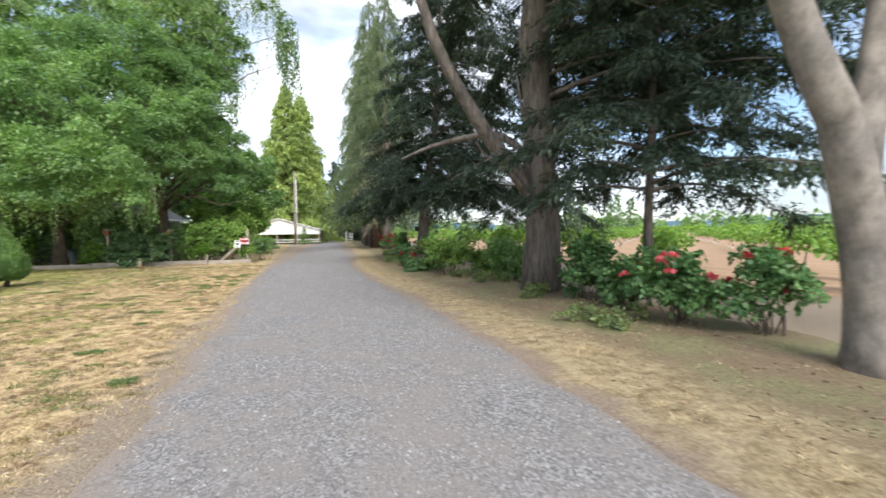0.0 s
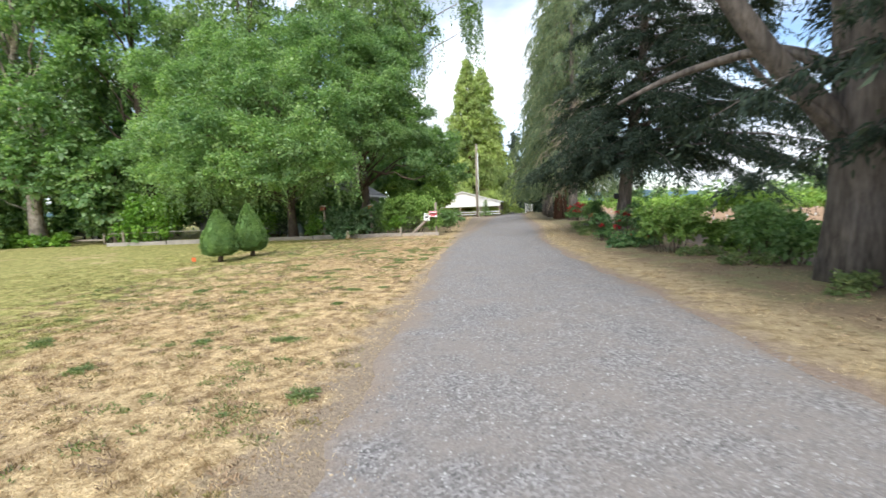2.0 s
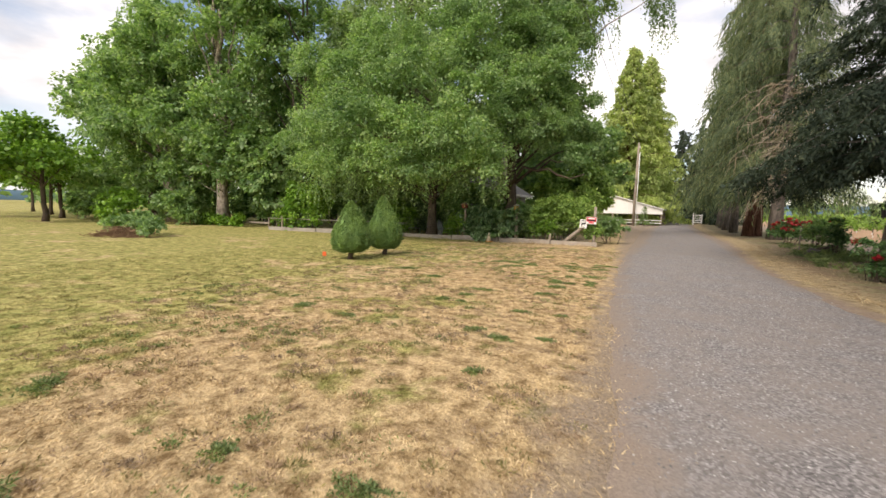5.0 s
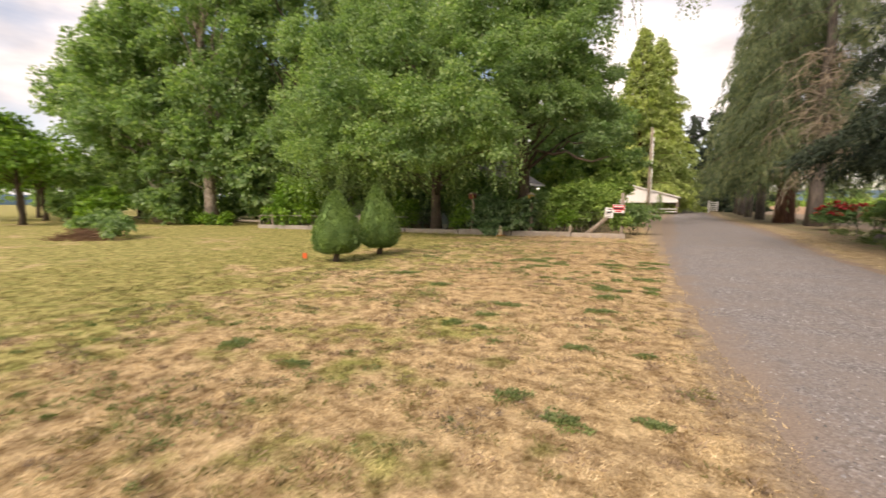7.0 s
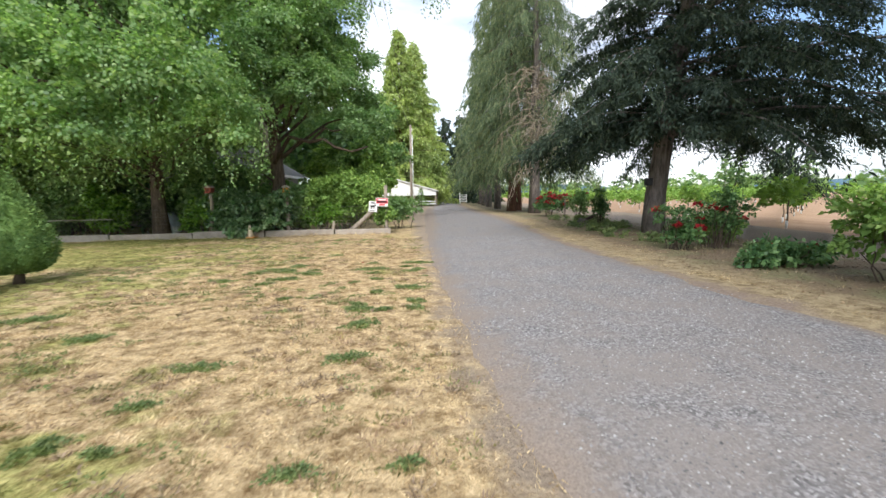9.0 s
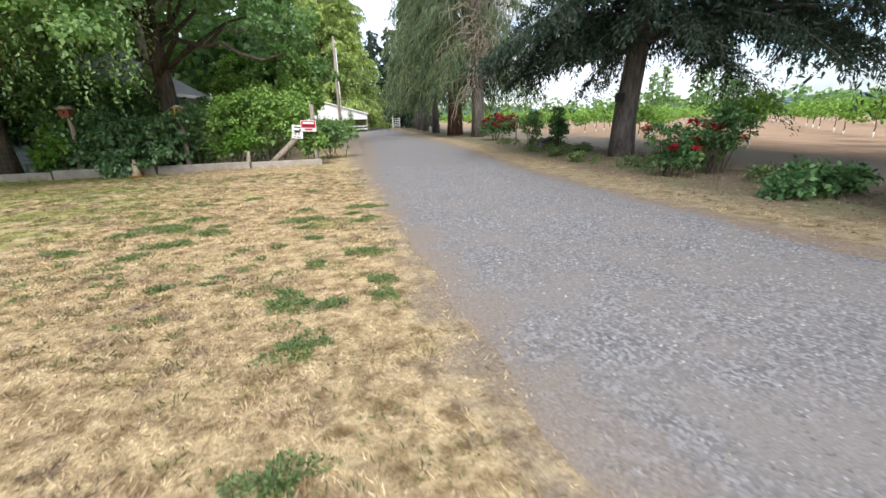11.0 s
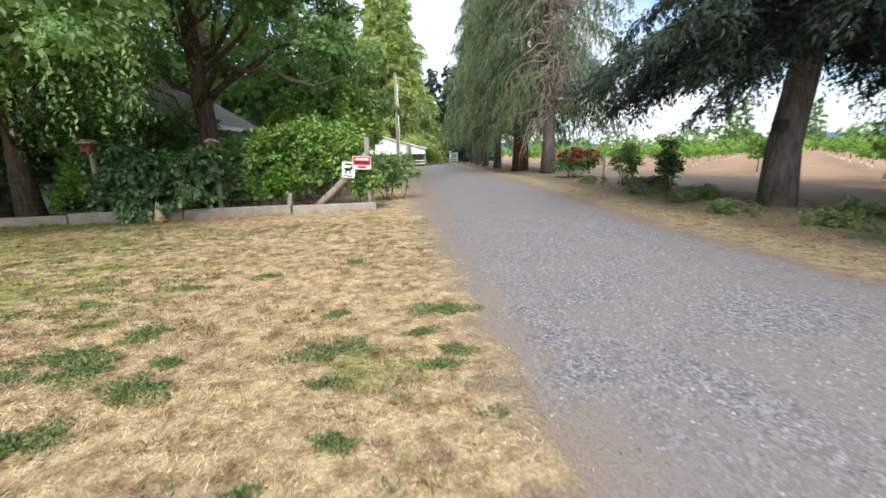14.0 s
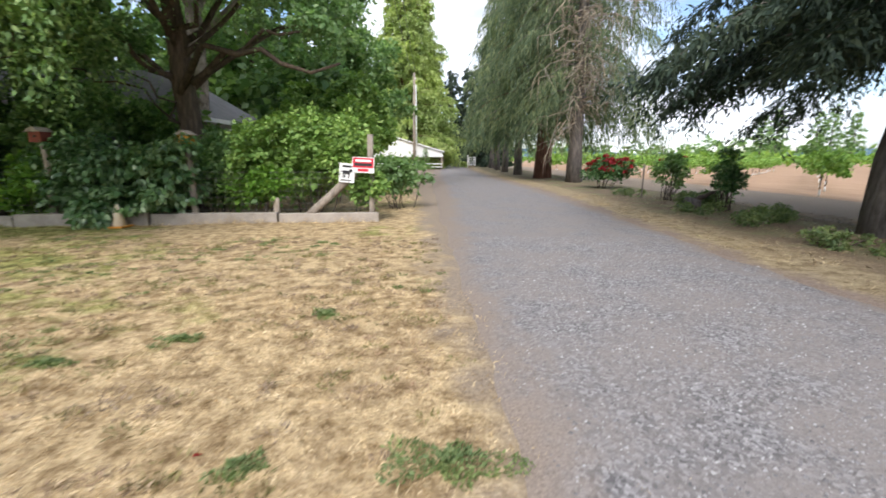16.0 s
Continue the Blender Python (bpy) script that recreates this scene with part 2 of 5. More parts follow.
def verge_material():
    m, n, l, b = material("verge_litter", 0.95, 0.1)
    uv = n.new("ShaderNodeUVMap")
    sep = n.new("ShaderNodeSeparateXYZ")
    l.new(uv.outputs["UV"], sep.inputs["Vector"])
    pos = n.new("ShaderNodeTexCoord").outputs["Object"]
    fine = noise_node(n, l, 30, 6, pos, 0.7)
    mid = noise_node(n, l, 1.5, 5, pos, 0.65)
    straw = ramp_node(n, l, fine, [(0.28, (0.25, 0.19, 0.115)), (0.7, (0.55, 0.445, 0.28))])
    blotch = ramp_node(n, l, noise_node(n, l, 4.5, 5, pos, 0.72), [(0.34, (0.5, 0.46, 0.4)), (0.6, (1.08, 1.08, 1.05))])
    straw = mix_node(n, l, 1.0, straw, blotch, "MULTIPLY")
    litter = ramp_node(n, l, fine, [(0.28, (0.12, 0.088, 0.058)), (0.7, (0.32, 0.24, 0.155))])
    weed = ramp_node(n, l, fine, [(0.28, (0.12, 0.115, 0.06)), (0.7, (0.32, 0.29, 0.155))])
    off = n.new("ShaderNodeMath")
    off.operation = "MULTIPLY_ADD"
    l.new(mid, off.inputs[0])
    off.inputs[1].default_value = 1.4
    l.new(sep.outputs["X"], off.inputs[2])
    inner = n.new("ShaderNodeMapRange")
    inner.inputs["From Min"].default_value, inner.inputs["From Max"].default_value = 1.7, 2.35
    l.new(off.outputs[0], inner.inputs["Value"])
    patch = ramp_node(n, l, noise_node(n, l, 0.7, 4, pos), [(0.44, (0, 0, 0)), (0.58, (1, 1, 1))])
    c = mix_node(n, l, inner.outputs["Result"], straw, mix_node(n, l, patch, litter, weed))
    rim = n.new("ShaderNodeMapRange")
    rim.inputs["From Min"].default_value, rim.inputs["From Max"].default_value = 1.05, 0.6
    l.new(off.outputs[0], rim.inputs["Value"])
    c = mix_node(n, l, rim.outputs["Result"], c, ramp_node(n, l, fine, [(0.28, (0.18, 0.135, 0.105)), (0.7, (0.36, 0.28, 0.22))]))
    l.new(c, b.inputs["Base Color"])
    bump_node(n, l, b, fine, 0.9, 0.03)
    return m


M_LAWN, M_BLADE, M_ROAD, M_STONE, M_SOIL, M_VERGE = lawn_material(), blade_material(), gravel_material(), stone_material(), soil_material(), verge_material()
L_BROAD = leaf_material("broad_leaves", (0.12, 0.22, 0.09), (0.22, 0.36, 0.155), (0.37, 0.5, 0.25), rough=0.45, spec=0.5)
L_DEEP = leaf_material("deep_green_leaves", (0.12, 0.22, 0.092), (0.205, 0.335, 0.148), (0.34, 0.47, 0.24), rough=0.45, spec=0.5)
L_BIRCH = leaf_material("birch_leaves", (0.13, 0.21, 0.1), (0.205, 0.305, 0.15), (0.32, 0.42, 0.23), rough=0.45, spec=0.45)
L_LAUREL = leaf_material("laurel_leaves", (0.074, 0.173, 0.025), (0.148, 0.296, 0.044), (0.272, 0.445, 0.086), 0.3, 0.35)
L_IVY = leaf_material("ivy_leaves", (0.056, 0.131, 0.050), (0.106, 0.206, 0.081), (0.300, 0.425, 0.250), 0.25, 0.32, spec=0.6)
L_BUSH = leaf_material("bush_leaves", (0.113, 0.208, 0.052), (0.208, 0.347, 0.087), (0.382, 0.519, 0.173), 0.3)
L_CEDAR = leaf_material("cedar_needles", (0.024, 0.042, 0.032), (0.04, 0.064, 0.048), (0.074, 0.1, 0.068), 0.2, 0.7, 0.3)
L_WEEP = leaf_material("weeping_needles", (0.075, 0.118, 0.073), (0.135, 0.185, 0.11), (0.25, 0.29, 0.165), 0.3, 0.7, 0.3)
L_PYRAMID = leaf_material("redwood_needles", (0.27, 0.35, 0.14), (0.38, 0.47, 0.195), (0.52, 0.6, 0.29), 0.45, 0.6, 0.2)
L_DWARF = leaf_material("dwarf_needles", (0.1, 0.19, 0.06), (0.17, 0.29, 0.095), (0.27, 0.4, 0.15), 0.15, 0.7, 2.0)
L_ROSE = leaf_material("rose_leaves", (0.055, 0.13, 0.05), (0.1, 0.2, 0.075), (0.19, 0.31, 0.13), 0.2, 0.45)
L_VINE = leaf_material("sapling_leaves", (0.130, 0.247, 0.052), (0.208, 0.364, 0.078), (0.338, 0.494, 0.143), 0.35)
L_WEED = leaf_material("weed_leaves", (0.1, 0.155, 0.065), (0.175, 0.24, 0.1), (0.28, 0.335, 0.16), 0.3, 0.6, 3.0)
L_RED = leaf_material("red_petals", (0.2, 0.01, 0.018), (0.34, 0.018, 0.03), (0.46, 0.05, 0.055), 0.2, 0.5, 2.0)
L_PINK = leaf_material("pink_petals", (0.5, 0.05, 0.09), (0.65, 0.1, 0.15), (0.75, 0.2, 0.24), 0.2, 0.5, 2.0)
L_OLIVE = leaf_material("half_dry_grass", (0.12, 0.115, 0.05), (0.2, 0.185, 0.085), (0.33, 0.29, 0.15), 0.2, 0.8, 2.0)
L_TWIG = leaf_material("bleached_twigs", (0.2, 0.165, 0.135), (0.31, 0.265, 0.22), (0.45, 0.395, 0.335), 0.0, 0.9, 1.0)
L_DEAD = leaf_material("dead_twigs", (0.18, 0.13, 0.095), (0.28, 0.205, 0.15), (0.4, 0.31, 0.23), 0.0, 0.9, 1.0)
B_CEDAR = bark_material("cedar_bark", (0.065, 0.057, 0.051), (0.25, 0.222, 0.197), 10, 0.16, 0.05)
B_GREY = bark_material("grey_bark", (0.13, 0.12, 0.105), (0.33, 0.3, 0.265), 5, 0.7, 0.015)
B_BROWN = bark_material("brown_bark", (0.045, 0.035, 0.027), (0.16, 0.125, 0.095), 12, 0.2, 0.03)
B_PALE = bark_material("pale_bark", (0.1, 0.075, 0.055), (0.5, 0.45, 0.38), 4, 0.8, 0.02)
B_WOOD = bark_material("weathered_wood", (0.18, 0.15, 0.12), (0.44, 0.385, 0.315), 16, 0.1, 0.01)
B_RED = bark_material("red_bark", (0.07, 0.035, 0.025), (0.21, 0.115, 0.08), 12, 0.12, 0.04)
P_WHITE = plain_material("white_paint", (0.78, 0.78, 0.76), 0.6, 0.08)
P_RED = plain_material("red_sign_paint", (0.6, 0.03, 0.05), 0.5, 0.08)
P_BLACK = plain_material("black_paint", (0.03, 0.03, 0.032), 0.6, 0.2)
P_ORANGE = plain_material("orange_paint", (0.62, 0.28, 0.04), 0.6, 0.15)
P_BRICK = plain_material("faded_red_paint", (0.22, 0.06, 0.04), 0.8, 0.2)
P_ROOF = plain_material("grey_shingles", (0.27, 0.255, 0.25), 0.9, 0.2, 3.0, depth=0.01)
P_WALL = plain_material("house_siding", (0.3, 0.32, 0.29), 0.8, 0.12)
P_TURQ = plain_material("turquoise_tarpaulin", (0.2, 0.58, 0.6), 0.5, 0.15)
P_CONE = plain_material("cream_plastic", (0.72, 0.6, 0.42), 0.6, 0.12)
P_WIRE = plain_material("dull_wire", (0.16, 0.15, 0.14), 0.5, 0.1, metal=0.8)
P_CONCRETE = plain_material("old_concrete", (0.33, 0.3, 0.26), 0.95, 0.25, 4.0, depth=0.01)
P_BEAM = plain_material("weathered_beam", (0.36, 0.315, 0.265), 0.9, 0.28, 5.0, depth=0.012)
# Blue of the distant air is painted into the ridge's base colour.
P_HILL = plain_material("haze_blue_hill", (0.1, 0.17, 0.22), 1.0, 0.12, 0.01)
P_GLASS = plain_material("dark_glass", (0.04, 0.05, 0.05), 0.08, 0.1, spec=0.6)
P_LITTER = plain_material("brown_cuttings", (0.2, 0.12, 0.07), 0.95, 0.3)


# ---- mesh helpers ----
rng = np.random.default_rng(7)


def mesh_np(name, V, groups, mat, smooth=False, uv=None):
    """A mesh from a vertex array and arrays of polygons of 3, 4 or more corners."""
    V = np.asarray(V, np.float32).reshape(-1, 3)
    groups = [np.asarray(g, np.int32) for g in groups if len(g)]
    loops = np.concatenate([g.ravel() for g in groups])
    sizes = np.concatenate([np.full(len(g), g.shape[1], np.int32) for g in groups])
    starts = np.concatenate(([0], np.cumsum(sizes)[:-1])).astype(np.int32)
    me = bpy.data.meshes.new(name)
    me.vertices.add(len(V))
    me.vertices.foreach_set("co", V.ravel())
    me.loops.add(len(loops))
    me.loops.foreach_set("vertex_index", loops)
    me.polygons.add(len(sizes))
    me.polygons.foreach_set("loop_start", starts)
    me.polygons.foreach_set("loop_total", sizes)
    if uv is not None:
        layer = me.uv_layers.new(name="UVMap")
        layer.data.foreach_set("uv", np.asarray(uv, np.float32)[loops].ravel())
    me.update(calc_edges=True)
    me.validate()
    if smooth:
        me.polygons.foreach_set("use_smooth", np.ones(len(sizes), bool))
    me.materials.append(mat)
    return me


def join(pieces):
    """Several (V, [faces]) into one."""
    V, G, k = [], {}, 0
    for v, gs in pieces:
        v = np.asarray(v, float).reshape(-1, 3)
        for g in gs:
            g = np.asarray(g)
            if len(g):
                G.setdefault(g.shape[1], []).append(g + k)
        V.append(v)
        k += len(v)
    return np.concatenate(V), [np.concatenate(g) for g in G.values()]


def part(name, geo, mat, parent=None, label="", smooth=False, at=None):
    """One mesh object from (V, groups) or a bmesh, under a thing or a part."""
    if isinstance(geo, bmesh.types.BMesh):
        me = bpy.data.meshes.new(name)
        geo.to_mesh(me)
        geo.free()
        me.materials.append(mat)
        if smooth:
            me.polygons.foreach_set("use_smooth", np.ones(len(me.polygons), bool))
    else:
        me = mesh_np(name, geo[0], geo[1], mat, smooth)
    ob = new(name, me)
    if at is not None:
        ob.matrix_basis = at
    if parent is not None:
        ob.parent = parent
    if label:
        ob["label"] = label
    return ob


def thing(name, x, y, z, label, category, group="", kind="", turn=0):
    e = new(name)
    e.empty_display_size = 0.2
    e.matrix_basis = pose(x, y, z, 0, 0, turn)
    return tagged(e, label, category, group, kind)


def tube(points, radii, sides=8, cap=True, lump=0.0, seed=0):
    """A tapered tube along a line of points, slightly lumpy."""
    P = np.asarray(points, float)
    R = np.asarray(radii, float) * np.ones(len(P))
    T = np.gradient(P, axis=0)
    T /= np.linalg.norm(T, axis=1)[:, None] + 1e-9
    ref = np.array([0.31, 0.95, 0.07]) if abs(T[:, 2]).mean() > 0.6 else np.array([0.05, 0.1, 1.0])
    A = np.cross(T, ref)
    A /= np.linalg.norm(A, axis=1)[:, None] + 1e-9
    B = np.cross(T, A)
    ang = np.linspace(0, 2 * np.pi, sides, endpoint=False)
    r = np.random.default_rng(seed)
    k = 1 + lump * r.normal(size=(1, sides)) + 0.5 * lump * r.normal(size=(len(P), sides))
    V = P[:, None] + (R[:, None] * k)[..., None] * (np.cos(ang)[None, :, None] * A[:, None] + np.sin(ang)[None, :, None] * B[:, None])
    V = V.reshape(-1, 3)
    i, j = np.meshgrid(np.arange(len(P) - 1), np.arange(sides), indexing="ij")
    a, b = i * sides + j, i * sides + (j + 1) % sides
    F = np.stack([a, a + sides, b + sides, b], -1).reshape(-1, 4)
    gs = [F]
    if cap:
        gs.append(np.array([[(len(P) - 1) * sides + q for q in range(sides)][::-1]]))
        gs.append(np.array([[q for q in range(sides)]]))
    return V, gs


def curve3(a, b, sag=0.0, n=7, wob=0.0, seed=0):
    """Points from a to b with a sag in z and some wobble."""
    a, b = np.asarray(a, float), np.asarray(b, float)
    t = np.linspace(0, 1, n)[:, None]
    P = a + (b - a) * t
    P[:, 2] -= (4 * t * (1 - t) * sag)[:, 0]
    if wob:
        r = np.random.default_rng(seed)
        w = r.normal(size=(n, 3)) * wob
        w[0] = w[-1] = 0
        P += w
    return P


def box(x0, y0, z0, x1, y1, z1, bevel=0.0):
    bm = bmesh.new()
    bmesh.ops.create_cube(bm, size=1)
    bmesh.ops.scale(bm, vec=(x1 - x0, y1 - y0, z1 - z0), verts=bm.verts)
    bmesh.ops.translate(bm, vec=((x0 + x1) / 2, (y0 + y1) / 2, (z0 + z1) / 2), verts=bm.verts)
    if bevel:
        bmesh.ops.bevel(bm, geom=bm.edges[:], offset=bevel, segments=2, affect="EDGES", profile=0.6)
    return bm


def leaves(pos, along, size, aspect=0.55, flat=None, bend=0.25, jitter=0.35):
    """Rhombic leaves at pos that point along; flat: the side that they turn to the light."""
    n = len(pos)
    along = along + rng.normal(size=(n, 3)) * jitter
    along /= np.linalg.norm(along, axis=1)[:, None] + 1e-9
    if flat is None:
        flat = rng.normal(size=(n, 3))
    else:
        flat = flat + rng.normal(size=(n, 3)) * 0.55
    side = np.cross(along, flat)
    side /= np.linalg.norm(side, axis=1)[:, None] + 1e-9
    up = np.cross(side, along)
    s = (size * rng.uniform(0.65, 1.3, n))[:, None]
    w = s * aspect * 0.5
    V = np.empty((n, 4, 3))
    V[:, 0] = pos
    V[:, 1] = pos + along * s * 0.45 + side * w + up * s * bend * 0.25
    V[:, 2] = pos + along * s - up * s * bend
    V[:, 3] = pos + along * s * 0.45 - side * w + up * s * bend * 0.25
    F = np.arange(n * 4).reshape(n, 4)
    return V.reshape(-1, 3), [F]


def unit(n):
    d = rng.normal(size=(n, 3))
    return d / np.linalg.norm(d, axis=1)[:, None]


def clump_leaves(clumps, count, size, aspect=0.78, hang=0.35, sub=17, subr=0.36, inner=0.05):
    """Leaves in uneven bunches on the outside of ellipsoids (x, y, z, rx, ry, rz)."""
    C = np.asarray(clumps, float)
    weight = C[:, 3] * C[:, 4] + C[:, 4] * C[:, 5] + C[:, 3] * C[:, 5]
    pos, out = [], []
    for c, w in zip(C, weight / weight.sum()):
        k = max(4, int(sub * rng.uniform(0.8, 1.2)))
        d = unit(k)
        d[:, 2] = np.where(d[:, 2] < -0.55, -d[:, 2], d[:, 2])
        centres = c[:3] + d * c[3:] * rng.uniform(0.5, 0.92, (k, 1))
        rad = c[3:].mean() * subr * rng.uniform(0.6, 1.35, k)
        n = int(count * w)
        pick = rng.integers(0, k, n)
        u = unit(n)
        u[:, 2] = np.where(u[:, 2] < -0.3, -0.6 * u[:, 2], u[:, 2])
        p = centres[pick] + u * rad[pick][:, None] * (rng.uniform(0.25, 1.0, (n, 1)) ** 0.6)
        pos.append(p)
        out.append(u * 0.7 + d[pick] * 0.6)
    pos, out = np.concatenate(pos), np.concatenate(out)
    along = out * 0.8 + np.array([0, 0, -hang])
    outer = leaves(pos, along, size, aspect, flat=out + np.array([0, 0, 0.3]), jitter=0.38)
    m = int(count * inner)
    pick = rng.choice(len(C), m, p=weight / weight.sum())
    u = unit(m) * rng.uniform(0.1, 0.72, (m, 1))
    return join([outer, leaves(C[pick, :3] + u * C[pick, 3:], u + np.array([0, 0, -0.2]), size * 1.5, 0.7)])


def strand_leaves(tops, length, size, step=0.13, aspect=0.5):
    """Leaves along strands that hang down from tops."""
    pos = []
    for p in tops:
        n = max(3, int(length * rng.uniform(0.4, 1.15) / step))
        s = np.arange(n) * step
        drift = rng.normal(size=2) * 0.07
        q = np.empty((n, 3))
        q[:, 0] = p[0] + drift[0] * s + rng.normal(size=n) * 0.06
        q[:, 1] = p[1] + drift[1] * s + rng.normal(size=n) * 0.06
        q[:, 2] = p[2] - s
        pos.append(q)
    pos = np.concatenate(pos)
    return leaves(pos, np.tile([0, 0, -0.9], (len(pos), 1)), size, aspect, jitter=0.55)


# ---- setting: ground, road, orchard earth ----
def lane(y):
    """The middle of the gravel drive, which bends slightly to the west."""
    return np.interp(y, [-60, 0, 3.3, 6, 9, 11, 13.3, 15.5, 18.5, 22, 30, 38, 50, 75, 130, 400], [2.6, 1.3, 1.05, 0.78, 0.4, 0.1, -0.3, -0.57, -0.87, -1.13, -1.33, -1.57, -2.3, -3.0, -2.6, -2.0])


def half_lane(y):
    return np.interp(y, [-60, 3, 9, 15, 22, 30, 38, 50, 130], [1.92, 1.92, 2.05, 1.99, 1.98, 2.35, 2.6, 2.6, 2.4])


def strip(u0, u1, y0, y1, nu, dy, height, wobble=0.0):
    """A strip along the drive from lateral place u0(y) to u1(y), with ragged edges; UV u is metres across."""
    ys = np.arange(y0, y1 + dy, dy)
    V, UV = [], []
    for y in ys:
        a, b = u0(y), u1(y)
        ra = wobble * noise.noise((y * 0.9, 3.1, 0)) + wobble * 0.6 * noise.noise((y * 3.7, 9.1, 0))
        rb = wobble * noise.noise((y * 0.9, 7.7, 0)) + wobble * 0.6 * noise.noise((y * 3.7, 5.3, 0))
        for k in range(nu + 1):
            f = k / nu
            x = (a + ra) * (1 - f) + (b + rb) * f
            V.append((x, y, height(f, x, y)))
            UV.append((x - lane(y), y))
    n = nu + 1
    i, j = np.meshgrid(np.arange(len(ys) - 1), np.arange(nu), indexing="ij")
    k = i * n + j
    F = np.stack([k, k + 1, k + 1 + n, k + n], -1).reshape(-1, 4)
    return np.array(V), [F], np.array(UV)


def bumps(x, y):
    near = max(0.0, 1 - abs(y - 12) / 60) * (1 if -60 < x < 6.6 else 0)
    return near * (0.035 * noise.noise((x * 0.5, y * 0.5, 0)) + 0.02 * noise.noise((x * 1.9, y * 1.9, 4)))


def ground():
    xs = np.concatenate((np.linspace(-2500, -60, 14), np.linspace(-55, -14, 42), np.linspace(-13.6, 8, 109), np.linspace(9, 55, 24), np.linspace(60, 2500, 14)))
    ys = np.concatenate((np.linspace(-2500, -30, 12), np.linspace(-25, -4, 12), np.linspace(-3.5, 27, 153), np.linspace(28, 70, 43), np.linspace(80, 3000, 16)))
    V = []
    for y in ys:
        c, h = lane(y), half_lane(y)
        for x in xs:
            inside = max(0.0, min(1.0, (h + 0.1 - abs(x - c)) / 0.3))
            V.append((x, y, bumps(x, y) * (1 - inside) - 0.06 * inside))
    n = len(xs)
    i, j = np.meshgrid(np.arange(len(ys) - 1), np.arange(n - 1), indexing="ij")
    k = i * n + j
    F = np.stack([k, k + 1, k + 1 + n, k + n], -1).reshape(-1, 4)
    ob = new("ground", mesh_np("ground", np.array(V), [F], M_LAWN, True))
    return tagged(ob, "sun-dried straw-coloured lawn with green patches", "lawn", kind="structure")


def road():
    V, G, UV = strip(lambda y: lane(y) - half_lane(y) - 0.22, lambda y: lane(y) + half_lane(y) + 0.1, -60, 150, 16, 0.3,
                     lambda f, x, y: 0.012 + 0.05 * 4 * f * (1 - f) * 0.6 - (0.05 if f in (0, 1) else 0.0) + 0.012 * noise.noise((x * 1.4, y * 1.4, 2)), 0.18)
    ob = new("road", mesh_np("road", V, G, M_ROAD, True, UV))
    return tagged(ob, "grey gravel drive with brown dirt shoulders", "drive", kind="structure")


def verge():
    V, G, UV = strip(lambda y: lane(y) + half_lane(y) - 0.35, lambda y: np.interp(y, [-60, 0, 8, 14, 20, 26, 32, 60, 150], [8.4, 7.8, 7.3, 6.4, 5.7, 5.9, 6.4, 6.8, 7.6]), -60, 150, 14, 0.5,
                     lambda f, x, y: 0.02 + bumps(x, y) - (0.05 if f in (0, 1) else 0.0), 0.2)
    UV[:, 0] -= half_lane(UV[:, 1])
    ob = new("verge", mesh_np("verge", V, G, M_VERGE, True, UV))
    return tagged(ob, "roadside verge of straw, litter and dry weeds", "verge", kind="structure")


def orchard_earth():
    V, G, UV = strip(lambda y: np.interp(y, [-60, 0, 8, 14, 20, 26, 32, 60, 150], [8.0, 7.4, 6.9, 6.0, 5.3, 5.5, 6.0, 6.4, 7.2]), lambda y: 260.0, -150, 420, 30, 4.0,
                     lambda f, x, y: 0.03 if f > 0 else -0.04, 0.3)
    ob = new("orchard_ground", mesh_np("orchard_ground", V, G, M_SOIL, True, UV))
    return tagged(ob, "bare reddish-brown tilled orchard earth", "soil", kind="structure")


ground(), road(), verge(), orchard_earth()


def hill_line():
    """A far wooded ridge along the horizon, with distance haze put into its colour."""
    a = np.linspace(-200, 200, 260)
    V = []
    for d in a:
        r = 1900
        x, y = r * math.sin(radians(d)), r * math.cos(radians(d))
        h = 34 + 30 * noise.noise((d * 0.05, 1, 0)) + 12 * noise.noise((d * 0.21, 4, 0)) + 4 * noise.noise((d * 1.3, 4, 0))
        V += [(x, y, -2), (x, y, max(10, h)), (x * 1.1, y * 1.1, -2)]
    k = np.arange(len(a) - 1) * 3
    F = np.concatenate([np.stack([k, k + 1, k + 4, k + 3], -1), np.stack([k + 1, k + 2, k + 5, k + 4], -1)])
    tagged(new("backdrop", mesh_np("backdrop", np.array(V), [F], P_HILL, True)), "wooded ridge on the horizon, coloured blue-green as through haze", "hills", kind="structure")


hill_line()


